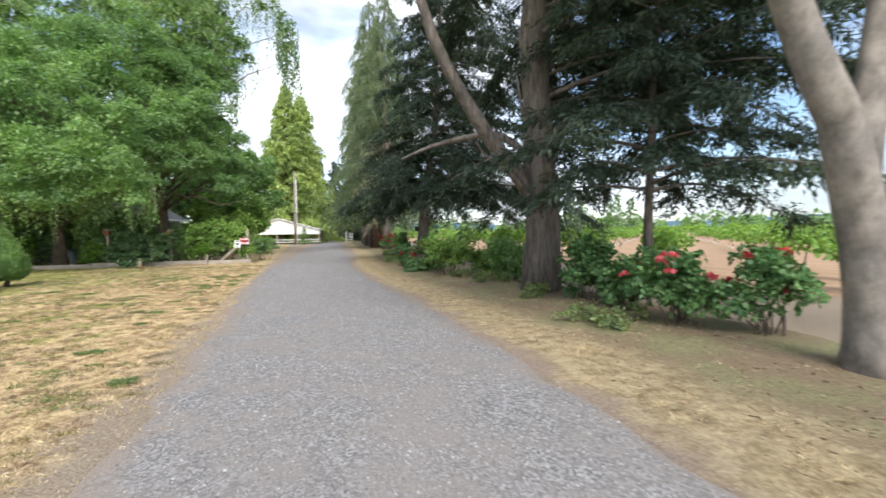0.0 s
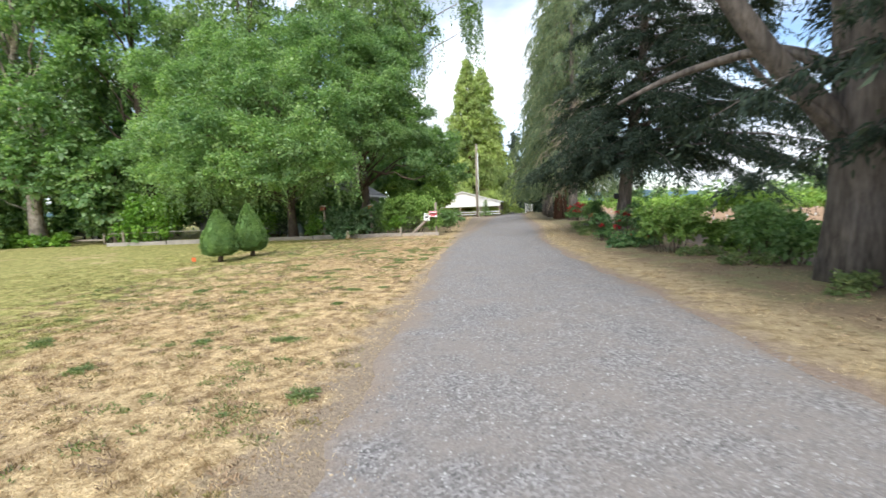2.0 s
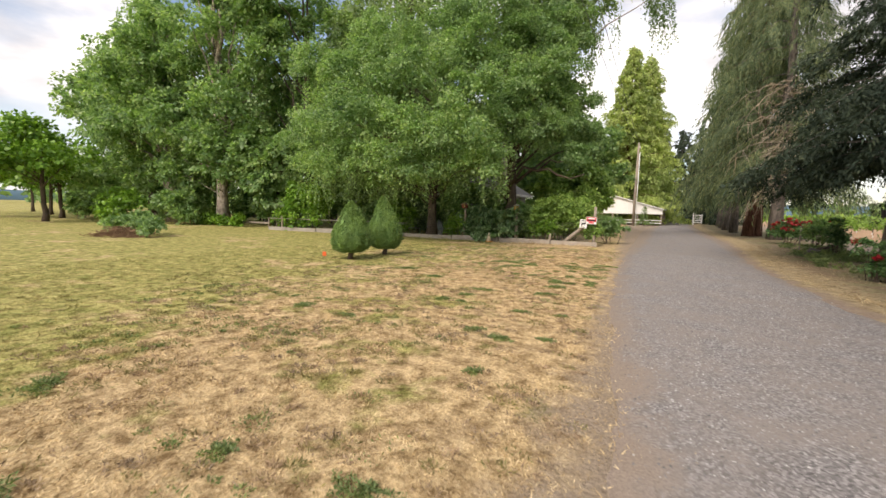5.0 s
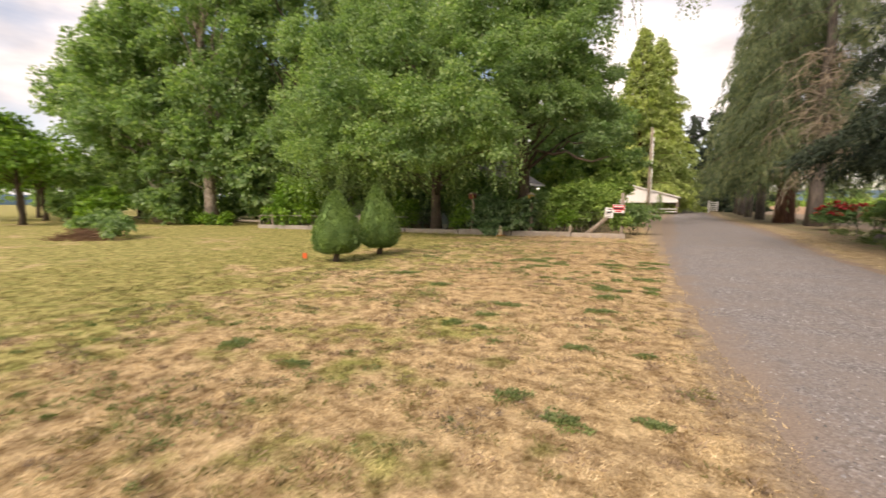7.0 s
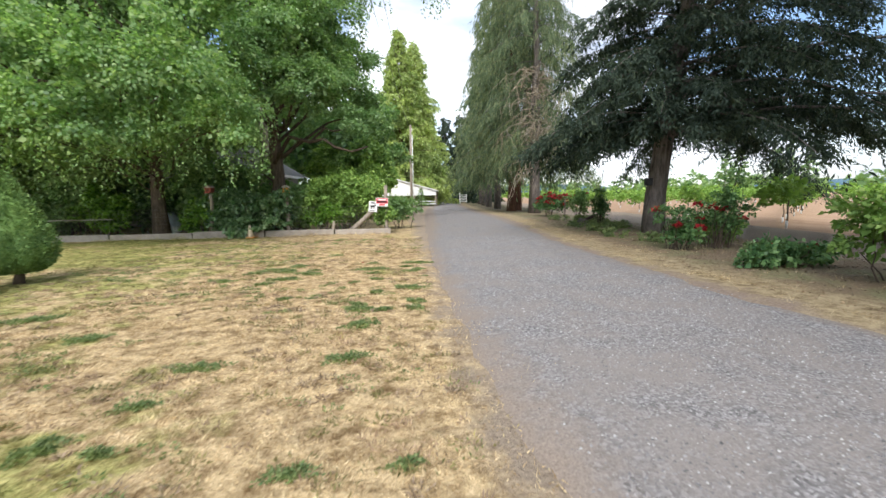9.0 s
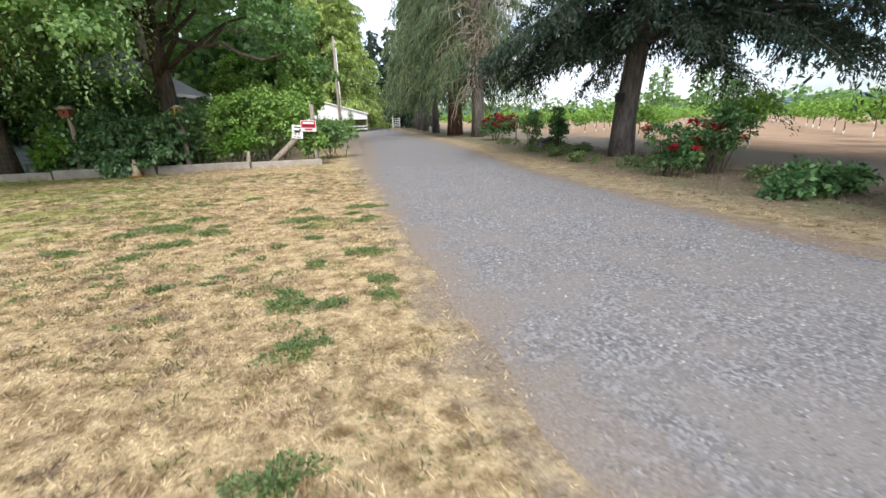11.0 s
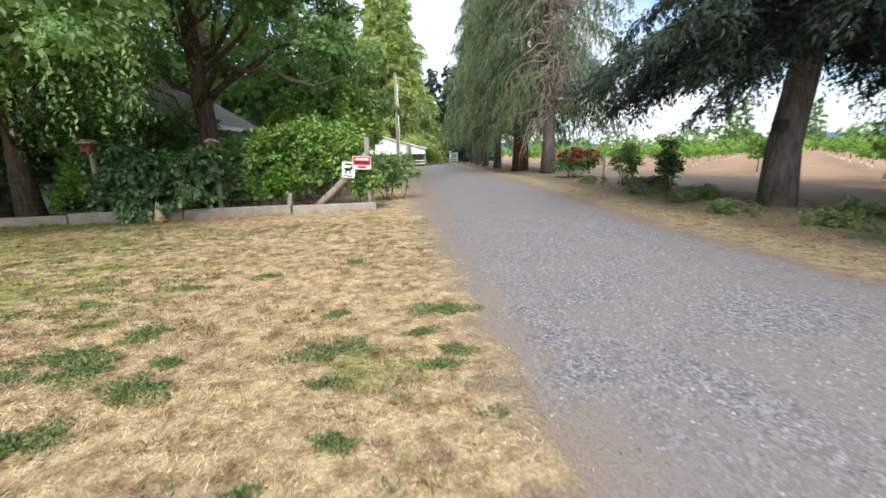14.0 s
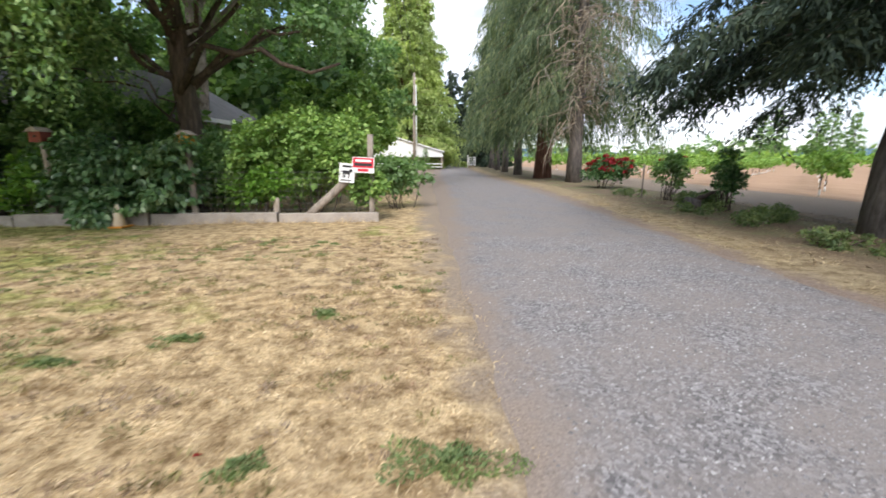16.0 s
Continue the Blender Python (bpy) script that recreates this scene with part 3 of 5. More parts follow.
# ---- trees ----
def broadleaf(x, y, height, trunk_r, clumps, count, size, leaf, bark, label, strands=0, strand_len=2.0, lean=(0, 0), name="tree", group="", fork=0.45, hang=0.35):
    """A broad-leaved tree: trunk, limbs to its clumps, and a crown of leaves. Clumps are relative to the base."""
    e = thing(name, x, y, 0, label, "tree", group)
    sd = int(abs(x * 13 + y * 7)) % 1000
    top = np.array([lean[0], lean[1], height * 0.72])
    P = curve3((0, 0, -0.15), top, 0, 9, trunk_r * 0.35, sd)
    R = np.interp(np.linspace(0, 1, 9), [0, 0.08, 0.5, 1], [trunk_r * 1.45, trunk_r, trunk_r * 0.75, trunk_r * 0.2])
    part("trunk", tube(P, R, 12, True, 0.06, sd), bark, e, smooth=True)
    for k, c in enumerate(clumps):
        az = min(height * 0.66, max(fork * 5, c[2] * rng.uniform(0.5, 0.72)))
        a = np.array([np.interp(az, P[:, 2], P[:, q]) for q in range(3)])
        Q = curve3(a, c[:3], -0.12 * np.linalg.norm(np.array(c[:3]) - a) * rng.uniform(0.2, 1), 8, 0.12, sd + k)
        part("limb", tube(Q, np.linspace(trunk_r * (0.3 if c[2] > 4.4 else 0.1), 0.018, 8), 7, True, 0.05, sd + k), bark, e, smooth=True)
    pieces = [clump_leaves(clumps, int(count * 0.82), size * 1.08, hang=hang)]
    if strands:
        C = np.asarray(clumps, float)
        pick = rng.integers(0, len(C), strands)
        u = unit(strands)
        tops = C[pick, :3] + u * C[pick, 3:] * np.array([1.05, 1.05, 0.75])
        pieces.append(strand_leaves(tops, strand_len, size * 0.8, 0.1))
    part("crown", join(pieces), leaf, e)
    return e


def low_ring(n, r, z0, z1, size):
    """Clumps that fill a crown's skirt."""
    return [(r * rng.uniform(0.5, 1) * math.cos(a), r * rng.uniform(0.5, 1) * math.sin(a), rng.uniform(z0, z1), size, size, size * 0.8) for a in np.linspace(0, 6.28, n, endpoint=False)]


def rand_clumps(n, cx, cy, cz, rx, ry, rz, r0, r1, floor=1.5):
    out = []
    for d in unit(n):
        q = rng.uniform(0.25, 1.0) ** 0.6
        r = rng.uniform(r0, r1)
        out.append((cx + d[0] * rx * q, cy + d[1] * ry * q, max(floor + r * 0.6, cz + d[2] * rz * q), r, r, r * 0.8))
    return out


def conifer(x, y, height, trunk_r, reach, first, leaf, bark, label, boughs=80, twigs=26, needles=12, droop=0.5, hang=0.6, size=0.2, profile=None,
            name="conifer_tree", group="", top_r=0.03, dead=0, lean=(0, 0), twig_len=0.8, rise=0.25, skip=None, aspect=0.22, single=False, low=1.1, spread=0.5, side=None):
    """A conifer: trunk, each bough bending down at its end, hanging sprays of needles."""
    e = thing(name, x, y, 0, label, "tree", group)
    sd = int(abs(x * 11 + y * 5)) % 1000
    P = curve3((0, 0, -0.2), (lean[0], lean[1], height), 0, 12, trunk_r * 0.18, sd)
    R = np.interp(np.linspace(0, 1, 12), [0, 0.04, 0.3, 1], [trunk_r * 1.18, trunk_r, trunk_r * 0.72, top_r])
    part("trunk", tube(P, R, 14, True, 0.07, sd), bark, e, smooth=True)
    wood, fol, deadwood = [], [], []
    for k in range(boughs):
        f = (k + rng.uniform()) / boughs
        h = first + (height * 0.97 - first) * f ** low
        length = reach * (profile(f) if profile else (1 - f) ** 0.75 + 0.04) * rng.uniform(0.62, 1.18)
        az = k * 2.39996 + rng.uniform(-0.4, 0.4)
        length *= side(az % (2 * np.pi), h) if side else 1
        if skip and skip(az % (2 * np.pi), h):
            continue
        t = np.linspace(0, 1, 8)
        rad = length * t
        c = np.array([np.interp(h, P[:, 2], P[:, 0]), np.interp(h, P[:, 2], P[:, 1])])
        z = h + length * (rise * t - droop * t ** 2.2)
        bend = rng.normal() * 0.18
        Q = np.stack([c[0] + rad * np.cos(az + bend * t), c[1] + rad * np.sin(az + bend * t), z], -1)
        Q[:, 2] = np.maximum(Q[:, 2], 0.5)
        wood.append(tube(Q, np.linspace(max(0.018, min(0.075, length * 0.011)), 0.007, 8), 5, False, 0, k))
        n = max(4, int(twigs * (1 if single else 0.85) * (length / reach) ** 0.8))
        s = rng.uniform(0.12, 1.02, n) ** 0.8
        base = np.stack([np.interp(s, t, Q[:, q]) for q in range(3)], -1)
        outw = np.array([np.cos(az), np.sin(az), 0.0])
        sidew = np.array([-np.sin(az), np.cos(az), 0.0])
        sgn = rng.choice([-1, 1], n)[:, None]
        d = outw * rng.uniform(0.25, 0.8, (n, 1)) + sidew * sgn * rng.uniform(0.3, 1.0, (n, 1)) + np.array([0, 0, -1.0]) * hang * rng.uniform(0.3, 1.2, (n, 1))
        ln = twig_len * rng.uniform(0.5, 1.2, n) * (0.6 + 0.4 * length / reach)
        u = np.linspace(0.05, 1, needles)
        pts = base[:, None] + d[:, None] * (ln[:, None] * u[None])[..., None]
        pts[..., 2] -= hang * 0.5 * (ln[:, None] * u[None] ** 2)
        pts = pts.reshape(-1, 3) + rng.normal(size=(n * needles, 3)) * 0.06
        al = np.repeat(d, needles, 0) + np.array([0, 0, -hang * 0.6])
        fol.append(leaves(pts, al, size, aspect, flat=np.tile([0, 0, 1.0], (len(pts), 1)), jitter=spread))
    for k in range(dead):
        h, az = first * rng.uniform(0.6, 1.0) + rng.uniform(0, height * 0.3), rng.uniform(3.5, 5.4)
        ln = reach * rng.uniform(0.4, 0.85)
        a = np.array([np.interp(h, P[:, 2], P[:, 0]), np.interp(h, P[:, 2], P[:, 1]), h])
        b = a + np.array([np.cos(az) * ln, np.sin(az) * ln, -ln * rng.uniform(0.1, 0.5)])
        Q = curve3(a, b, -0.25 * rng.uniform(0, 1) * ln * 0.4, 7, 0.12, k)
        dw = [tube(Q, np.linspace(0.05, 0.012, 7), 5, False, 0, k)]
        deadwood.append(dw)
        for q in range(9):
            m = Q[rng.integers(2, 7)]
            dw.append(tube(curve3(m, m + rng.normal(size=3) * 0.6 + np.array([0, 0, -0.8]), 0, 4, 0.05, q), np.linspace(0.016, 0.004, 4), 4, False))
    if single:
        for w in wood:
            part("bough", w, bark, e)
    else:
        tagged(part("branchwork", join(wood), bark, e), kind="stuff")
    part("crown", join(fol), leaf, e)
    for w in deadwood:
        part("dead_branch", join(w), L_TWIG, e, "bare bleached dead branch")
    return e


def bush(name, x, y, clumps, count, size, leaf, label, flowers=0, petal=None, group="", hang=0.3, stems=9, aspect=0.66, category="shrub", high=0.45, big=0.075):
    e = thing(name, x, y, 0, label, category, group)
    C = np.asarray(clumps, float)
    for k in range(stems):
        c = C[k % len(C)]
        b = c[:3] + rng.normal(size=3) * c[3:] * 0.35
        a = (b[0] * 0.45 + rng.normal() * 0.06, b[1] * 0.45 + rng.normal() * 0.06, -0.05)
        part("stem", tube(curve3(a, b, -0.05, 5, 0.03, k), np.linspace(0.015, 0.006, 5), 5, False), B_BROWN, e)
    part("foliage", clump_leaves(clumps, int(count * 0.78), size * 1.1, hang=hang, aspect=aspect, sub=11, subr=0.42, inner=0.06), leaf, e)
    for k in range(flowers):
        c = C[rng.integers(0, len(C))]
        u = unit(1)[0]
        u[2] = abs(u[2]) * (1 - high) + high
        u /= np.linalg.norm(u)
        p = c[:3] + u * c[3:] * rng.uniform(0.98, 1.18)
        n = 16
        d = unit(n)
        d[:, 2] = np.abs(d[:, 2])
        g = leaves(p + d * big * 0.35, d, big, 0.95, flat=d, jitter=0.15)
        part("flower", g, petal, e)
    return e


def mound(n, rx, ry, h, r, z0=0.25):
    """Clumps for a bush of that half-width, half-depth and height."""
    out = []
    for k in range(n):
        a, q = rng.uniform(0, 2 * np.pi), rng.uniform(0.1, 0.85)
        rr = r * rng.uniform(0.75, 1.25)
        out.append((rx * q * math.cos(a), ry * q * math.sin(a), rng.uniform(z0 + rr * 0.5, max(z0 + rr * 0.6, h - rr)), rr, rr, rr))
    return out


# the spreading tree whose crown hangs over the lawn, and its darker neighbour
broadleaf(-14.6, 26.5, 13, 0.27,
          [(-3.2, -5.2, 6.0, 2.3, 2.2, 1.9), (-0.6, -6.0, 5.6, 2.2, 2.0, 1.8), (2.2, -5.6, 4.9, 2.1, 2.0, 1.7), (-4.6, -3.0, 4.8, 2.0, 2.0, 1.6), (4.4, -4.6, 6.2, 2.0, 2.0, 1.7),
           (1.0, -4.5, 7.7, 2.4, 2.2, 1.8), (-2.4, -3.6, 8.6, 2.4, 2.4, 2.0), (3.6, -2.0, 9.0, 2.4, 2.4, 2.0), (-5.4, -1.0, 7.2, 2.4, 2.4, 2.0), (0.5, -0.5, 11.0, 2.8, 2.8, 2.2),
           (4.8, -3.6, 4.2, 1.5, 1.5, 1.2), (-2.0, -5.4, 4.0, 1.6, 1.5, 1.2), (-6.5, -2.6, 9.6, 2.3, 2.3, 2.0), (-5.5, 2, 11.5, 2.6, 2.6, 2.2), (1.2, -2.6, 5.6, 2.2, 2.0, 1.6), (-2.6, -1.5, 6.0, 2.2, 2.0, 1.6),
           (-0.4, -3.4, 9.8, 2.2, 2.0, 1.6), (0.6, -6.2, 3.7, 1.5, 1.3, 1.0), (3.4, -5.2, 3.5, 1.3, 1.2, 0.9), (-4.0, -5.0, 3.6, 1.5, 1.3, 1.0), (-6.6, -3.4, 5.6, 1.9, 1.8, 1.5), (-2.2, -6.2, 3.4, 1.4, 1.2, 1.0), (2.2, -6.5, 3.4, 1.4, 1.2, 1.0), (5.4, -4.9, 3.5, 1.3, 1.2, 1.0), (-5.8, -4.2, 3.8, 1.5, 1.3, 1.1), (4.6, -5.6, 4.9, 1.5, 1.3, 1.1), (1.5, -2.5, 3.3, 1.3, 1.3, 1.0), (-1.6, -3.0, 3.1, 1.3, 1.3, 1.0), (3.6, -1.6, 3.8, 1.3, 1.3, 1.1), (4.4, -2.6, 5.2, 1.5, 1.5, 1.2), (-0.2, -1.0, 4.4, 1.4, 1.4, 1.1), (-3.4, -1.0, 11.4, 2.4, 2.4, 2.0), (3.0, 0.4, 12.4, 2.4, 2.4, 2.0)],
          135000, 0.118, L_BROAD, B_BROWN, "wide green broad-leaved tree overhanging a dry lawn", strands=1500, strand_len=1.5, fork=0.35)
arch_tree = broadleaf(-10.2, 27.6, 12, 0.3,
          [(2.0, -1.6, 5.6, 1.6, 1.6, 1.4), (1.7, -2.2, 7.4, 1.9, 1.9, 1.7), (0.6, -2.4, 6.3, 1.9, 1.8, 1.5), (2.3, 0.4, 9.0, 1.9, 1.9, 1.8), (1.0, 0, 10, 2.3, 2.3, 2.0), (-2.0, -1.4, 8.4, 2.1, 2.1, 1.8),
           (2.9, 0.8, 6.2, 1.5, 1.5, 1.3), (2.2, 1.8, 11.4, 2.1, 2.1, 1.9), (-1.0, -2.6, 4.6, 1.4, 1.4, 1.1), (1.6, 0.2, 7.0, 2.0, 2.0, 1.6), (2.9, 2.4, 7.6, 1.6, 1.6, 1.6), (3.6, 2.6, 5.6, 1.2, 1.2, 0.9), (-0.6, -1.5, 3.7, 1.1, 1.1, 0.9), (-2.2, -1.2, 5.2, 1.4, 1.4, 1.1), (-2.6, -0.4, 3.6, 1.1, 1.1, 0.9), (4.1, -0.5, 4.5, 1.0, 1.0, 0.8)],
          92000, 0.108, L_DEEP, B_BROWN, "dark green garden tree with an arching low limb", strands=500, strand_len=1.1, fork=0.3)
part("limb", tube(np.array([(0.1, -0.1, 3.0), (0.9, -0.3, 4.1), (1.8, -0.4, 3.85), (2.4, -0.5, 3.95), (2.9, -0.6, 3.6), (3.6, -0.6, 3.4), (4.3, -0.6, 3.6)]), np.linspace(0.09, 0.03, 7), 8, True, 0.06), B_BROWN, arch_tree, smooth=True)
# tall weeping birches behind
broadleaf(-13.0, 33.5, 26, 0.34, rand_clumps(22, 1.0, -0.5, 15, 5.6, 5.0, 9.5, 1.7, 2.7, 4) + [(4.4, -0.5, 12.5, 1.5, 1.5, 1.6), (4.6, -0.5, 15.5, 1.5, 1.5, 1.8), (5.0, -0.5, 18.5, 1.6, 1.6, 1.8), (8.0, -0.5, 18.6, 1.1, 1.1, 1.2), (9.5, -0.5, 16.4, 0.8, 0.8, 1.5), (9.6, -0.5, 14.6, 0.6, 0.6, 1.1)], 36000, 0.21, L_BIRCH, B_PALE,
          "tall weeping birch with hanging leafy strands", strands=1500, strand_len=2.8)
broadleaf(-20.5, 31.0, 25, 0.34, rand_clumps(26, 0, 0, 13, 6.0, 5.0, 10, 1.9, 2.9, 2) + low_ring(8, 5, 3.5, 7, 1.8), 38000, 0.24, L_BIRCH, B_BROWN,
          "tall weeping birch with hanging leafy strands", strands=900, strand_len=2.4)
broadleaf(-27.5, 28.5, 24, 0.36, rand_clumps(26, 0, 0, 12, 6.2, 5.2, 10, 2.0, 3.0, 2) + low_ring(8, 5, 3.2, 6.5, 1.8), 60000, 0.22, L_BROAD, B_BROWN, "tall leafy tree behind a low fence", strands=500, strand_len=1.8)
broadleaf(-33.5, 25.2, 23, 0.42, rand_clumps(24, -0.5, 1.5, 12.0, 5.6, 4.8, 9.5, 2.0, 3.0, 2.6) + low_ring(14, 4.6, 3.6, 8, 1.7), 60000, 0.24, L_BROAD, B_PALE, "tall tree with a pale peeling trunk", strands=400, strand_len=1.8)
broadleaf(-40.5, 25.0, 22, 0.42, rand_clumps(22, -1.5, 1.5, 11.5, 5.4, 4.8, 9.0, 2.0, 3.0, 2.6) + low_ring(14, 4.6, 3.6, 8, 1.7), 56000, 0.25, L_BROAD, B_PALE, "tall tree with a pale peeling trunk", strands=400, strand_len=1.8)
broadleaf(-50.0, 28.0, 20, 0.42, rand_clumps(26, -1.0, 0, 10, 8.0, 6.0, 8.5, 2.2, 3.2, 1.5) + low_ring(10, 6.5, 2.5, 6, 2.2), 36000, 0.34, L_BROAD, B_BROWN, "tall rounded dark green tree")
# a large-leaved low tree and smaller fillers along the fence
broadleaf(-27.5, 25.6, 6.6, 0.16, rand_clumps(12, 0, -0.4, 4.3, 3.0, 2.2, 2.4, 1.1, 1.7, 1.3), 12000, 0.3, L_DEEP, B_BROWN, "low tree with large drooping leaves", hang=0.7)
broadleaf(-19.6, 27.4, 8.0, 0.17, rand_clumps(14, 0, -0.4, 4.6, 3.4, 2.0, 3.2, 1.2, 1.9, 1.0), 22000, 0.19, L_BIRCH, B_BROWN, "grey-green understorey tree behind a laurel")
broadleaf(-9.4, 41.0, 6.0, 0.2, rand_clumps(14, 0, 0, 3.0, 3.0, 3.0, 2.0, 1.1, 1.6, 0.8), 18000, 0.22, L_BUSH, B_BROWN, "light green tree beside a house")
broadleaf(-12.0, 52.0, 11, 0.25, rand_clumps(16, 0, 0, 6.0, 4.0, 4.0, 5.0, 1.6, 2.5, 0.8), 16000, 0.3, L_DEEP, B_BROWN, "dark leafy tree beside the drive")
for k, (x, y, h) in enumerate([(-17, 47, 18), (-27, 44, 19), (-38, 42, 18), (-52, 44, 17)]):
    broadleaf(x, y, h, 0.3, rand_clumps(20, 0, 0, h * 0.5, 6.5, 5.0, h * 0.48, 2.2, 3.4, 1), 12000, 0.5, L_DEEP, B_BROWN, "tall dark tree at the back of the garden", group="garden backdrop trees")
# shrubs that close the garden under the tall trees
for x, y, h in ((-22.5, 33.5, 4.6), (-27.0, 34.5, 5.0), (-31.5, 35.0, 4.4), (-36.5, 35.5, 4.8), (-41.5, 34.5, 4.6), (-46.5, 33.0, 5.0), (-44.0, 27.5, 3.4), (-30.5, 28.2, 2.6), (-37.6, 28.4, 2.2)):
    broadleaf(x, y, h, 0.1, rand_clumps(9, 0, 0, h * 0.5, 2.3, 1.6, h * 0.4, 0.9, 1.4, 0.3), 4800, 0.26, L_DEEP, B_BROWN, "dense green shrub under tall garden trees", group="garden shrubs", name="shrub")
# small orchard trees far off over the lawn
fruit = broadleaf(-44, 17.4, 8.0, 0.19, rand_clumps(14, 0, 0, 4.6, 3.6, 3.4, 2.8, 1.3, 2.0, 1.0), 5600, 0.3, L_LAUREL, B_BROWN, "small spreading fruit tree in dry grass", group="old fruit trees", name="fruit_tree")
for k, (x, y) in enumerate([(-52, 21), (-58, 17), (-64, 24), (-70, 20), (-80, 27), (-61, 30)]):
    copy_thing(fruit, pose(x, y, 0, 0, 0, 57 * k))

# ---- cedars and weeping conifers along the drive ----
cedar = conifer(5.8, 10.25, 19, 0.47, 7.6, 3.6, L_CEDAR, B_CEDAR, "massive old cedar with forked limbs beside the drive", 150, 84, 30, 0.42, 0.42, 0.19, lambda f: 1.08 - 0.6 * f,
                rise=0.34, twig_len=1.0, skip=lambda az, h: (h < 8.5 and 1.4 < az < 5.3) or h < 4.7, aspect=0.26, single=True, low=1.5, spread=0.45, side=lambda az, h: 0.62 if 2.0 < az < 4.4 else 1.25 if 0.2 < az < 1.7 else 1.05)
for pts, r0, r1 in (([(0.05, 0, 1.7), (-0.12, 0, 2.35), (-0.55, 0.0, 3.05), (-1.3, 0, 3.8), (-1.95, -0.05, 4.8), (-2.65, 0, 5.9), (-3.2, 0.1, 7.4), (-3.5, 0.1, 9.0)], 0.22, 0.1),
                    ([(0.0, 0, 2.7), (0.12, 0, 3.5), (0.53, 0.0, 4.4), (1.0, 0, 4.8), (1.75, -0.05, 4.92), (2.7, 0, 5.05), (4.2, 0.2, 4.9)], 0.19, 0.05),
                    ([(-0.1, 0.05, 3.2), (-0.5, 0.4, 4.0), (-1.0, 1.0, 4.4), (-1.9, 1.7, 4.35), (-2.75, 1.8, 4.1), (-3.5, 1.9, 3.75)], 0.12, 0.035),
                    ([(0.02, 0, 2.6), (-0.08, 0.05, 4.3), (0.05, 0.1, 5.4), (0.3, 0.2, 8.5)], 0.34, 0.14),
                    ([(-0.3, -0.15, 2.45), (-0.9, -0.2, 3.05), (-1.65, -0.3, 3.5), (-1.9, -0.35, 3.85)], 0.075, 0.02),
                    ([(-0.45, -0.1, 3.9), (-0.6, -0.2, 4.7), (-0.75, -0.2, 5.6)], 0.05, 0.02)):
    P = np.array(pts)
    t = np.linspace(0, 1, len(P))
    s = np.linspace(0, 1, 14)
    Q = np.stack([np.interp(s, t, P[:, q]) for q in range(3)], -1)
    Q[1:-1] = (Q[:-2] + Q[1:-1] * 2 + Q[2:]) / 4
    part("limb", tube(Q, np.interp(s, [0, 0.18, 1], [r0 * 0.75, r0, r1]), 10, True, 0.05, 3), B_CEDAR, cedar, smooth=True)
conifer(4.86, 24.4, 17, 0.34, 6.2, 3.4, L_CEDAR, B_CEDAR, "dark cedar with low sweeping boughs beside rose bushes", 130, 84, 24, 0.5, 0.5, 0.19, lambda f: 1.0 - 0.5 * f,
        lean=(1.7, 0.2), rise=0.3, twig_len=1.05, aspect=0.25, single=True, low=1.5, spread=0.6, side=lambda az, h: 0.72 if 2.0 < az < 4.3 else 1.5 if az < 1.0 or az > 5.0 else 1.0)
conifer(7.4, 8.2, 11, 0.12, 4.4, 2.4, L_CEDAR, B_CEDAR, "slender dark cedar behind rose bushes", 60, 50, 26, 0.4, 0.4, 0.17, lambda f: 1.0 - 0.5 * f, lean=(0.9, 0.6), rise=0.25, twig_len=0.9, aspect=0.25, single=True, spread=0.45)
e = thing("tree", 6.3, 3.15, 0, "leaning smooth grey-barked tree trunk at the verge", "tree")
part("trunk", tube(np.array([(0.12, 0, -0.15), (0.05, 0, 0.3), (-0.02, 0, 0.8), (-0.12, 0, 1.4), (-0.36, 0, 2.2), (-0.52, 0, 2.7), (-0.86, 0.1, 3.5), (-1.25, 0.2, 4.6), (-1.6, 0.3, 6.5), (-1.8, 0.3, 9)]),
                   [0.4, 0.28, 0.24, 0.225, 0.225, 0.2, 0.18, 0.155, 0.12, 0.08], 16, True, 0.05, 5), B_GREY, e, smooth=True)
part("limb", tube(np.array([(-0.3, 0, 2.0), (-0.25, -0.02, 2.6), (-0.15, -0.05, 3.2), (-0.1, -0.1, 4.0), (-0.05, -0.2, 5.2), (0.1, -0.4, 8.0)]), [0.18, 0.17, 0.15, 0.14, 0.11, 0.06], 12, True, 0.05, 6), B_GREY, e, smooth=True)
part("crown", clump_leaves(rand_clumps(12, -0.6, 0.4, 9.0, 3.6, 3.6, 2.6, 1.2, 1.9, 5.0), 9000, 0.18, hang=0.4), L_DEEP, e)

for k, (x, y, h, r, dd) in enumerate([(4.4, 43.6, 27, 4.8, 60), (3.3, 49.0, 29, 5.0, 0), (3.9, 50.0, 26, 4.6, 0), (2.9, 57.0, 29, 5.0, 0), (2.8, 66.0, 28, 4.6, 0), (2.9, 76, 27, 4.4, 0), (3.2, 88, 26, 4.4, 0)]):
    conifer(x, y, h, 0.42 if k < 3 else 0.36, r, 4.6, L_WEEP, B_RED if k in (1, 2) else B_CEDAR, "tall weeping conifer with hanging sprays beside the drive", 104 if k < 2 else 64, 56 if k < 2 else 30, 20 if k < 2 else 12, 0.55, 1.15,
            0.3 if k < 2 else 0.5, lambda f: (1 - f) ** 0.55, group="weeping conifers along the drive", dead=dd, twig_len=1.35, rise=0.2, aspect=0.13 if k < 2 else 0.2, spread=0.3, single=k < 2, skip=(lambda az, h: 3.7 < az < 5.2 and 3 < h < 13 and rng.uniform() < 0.85) if k == 0 else None)
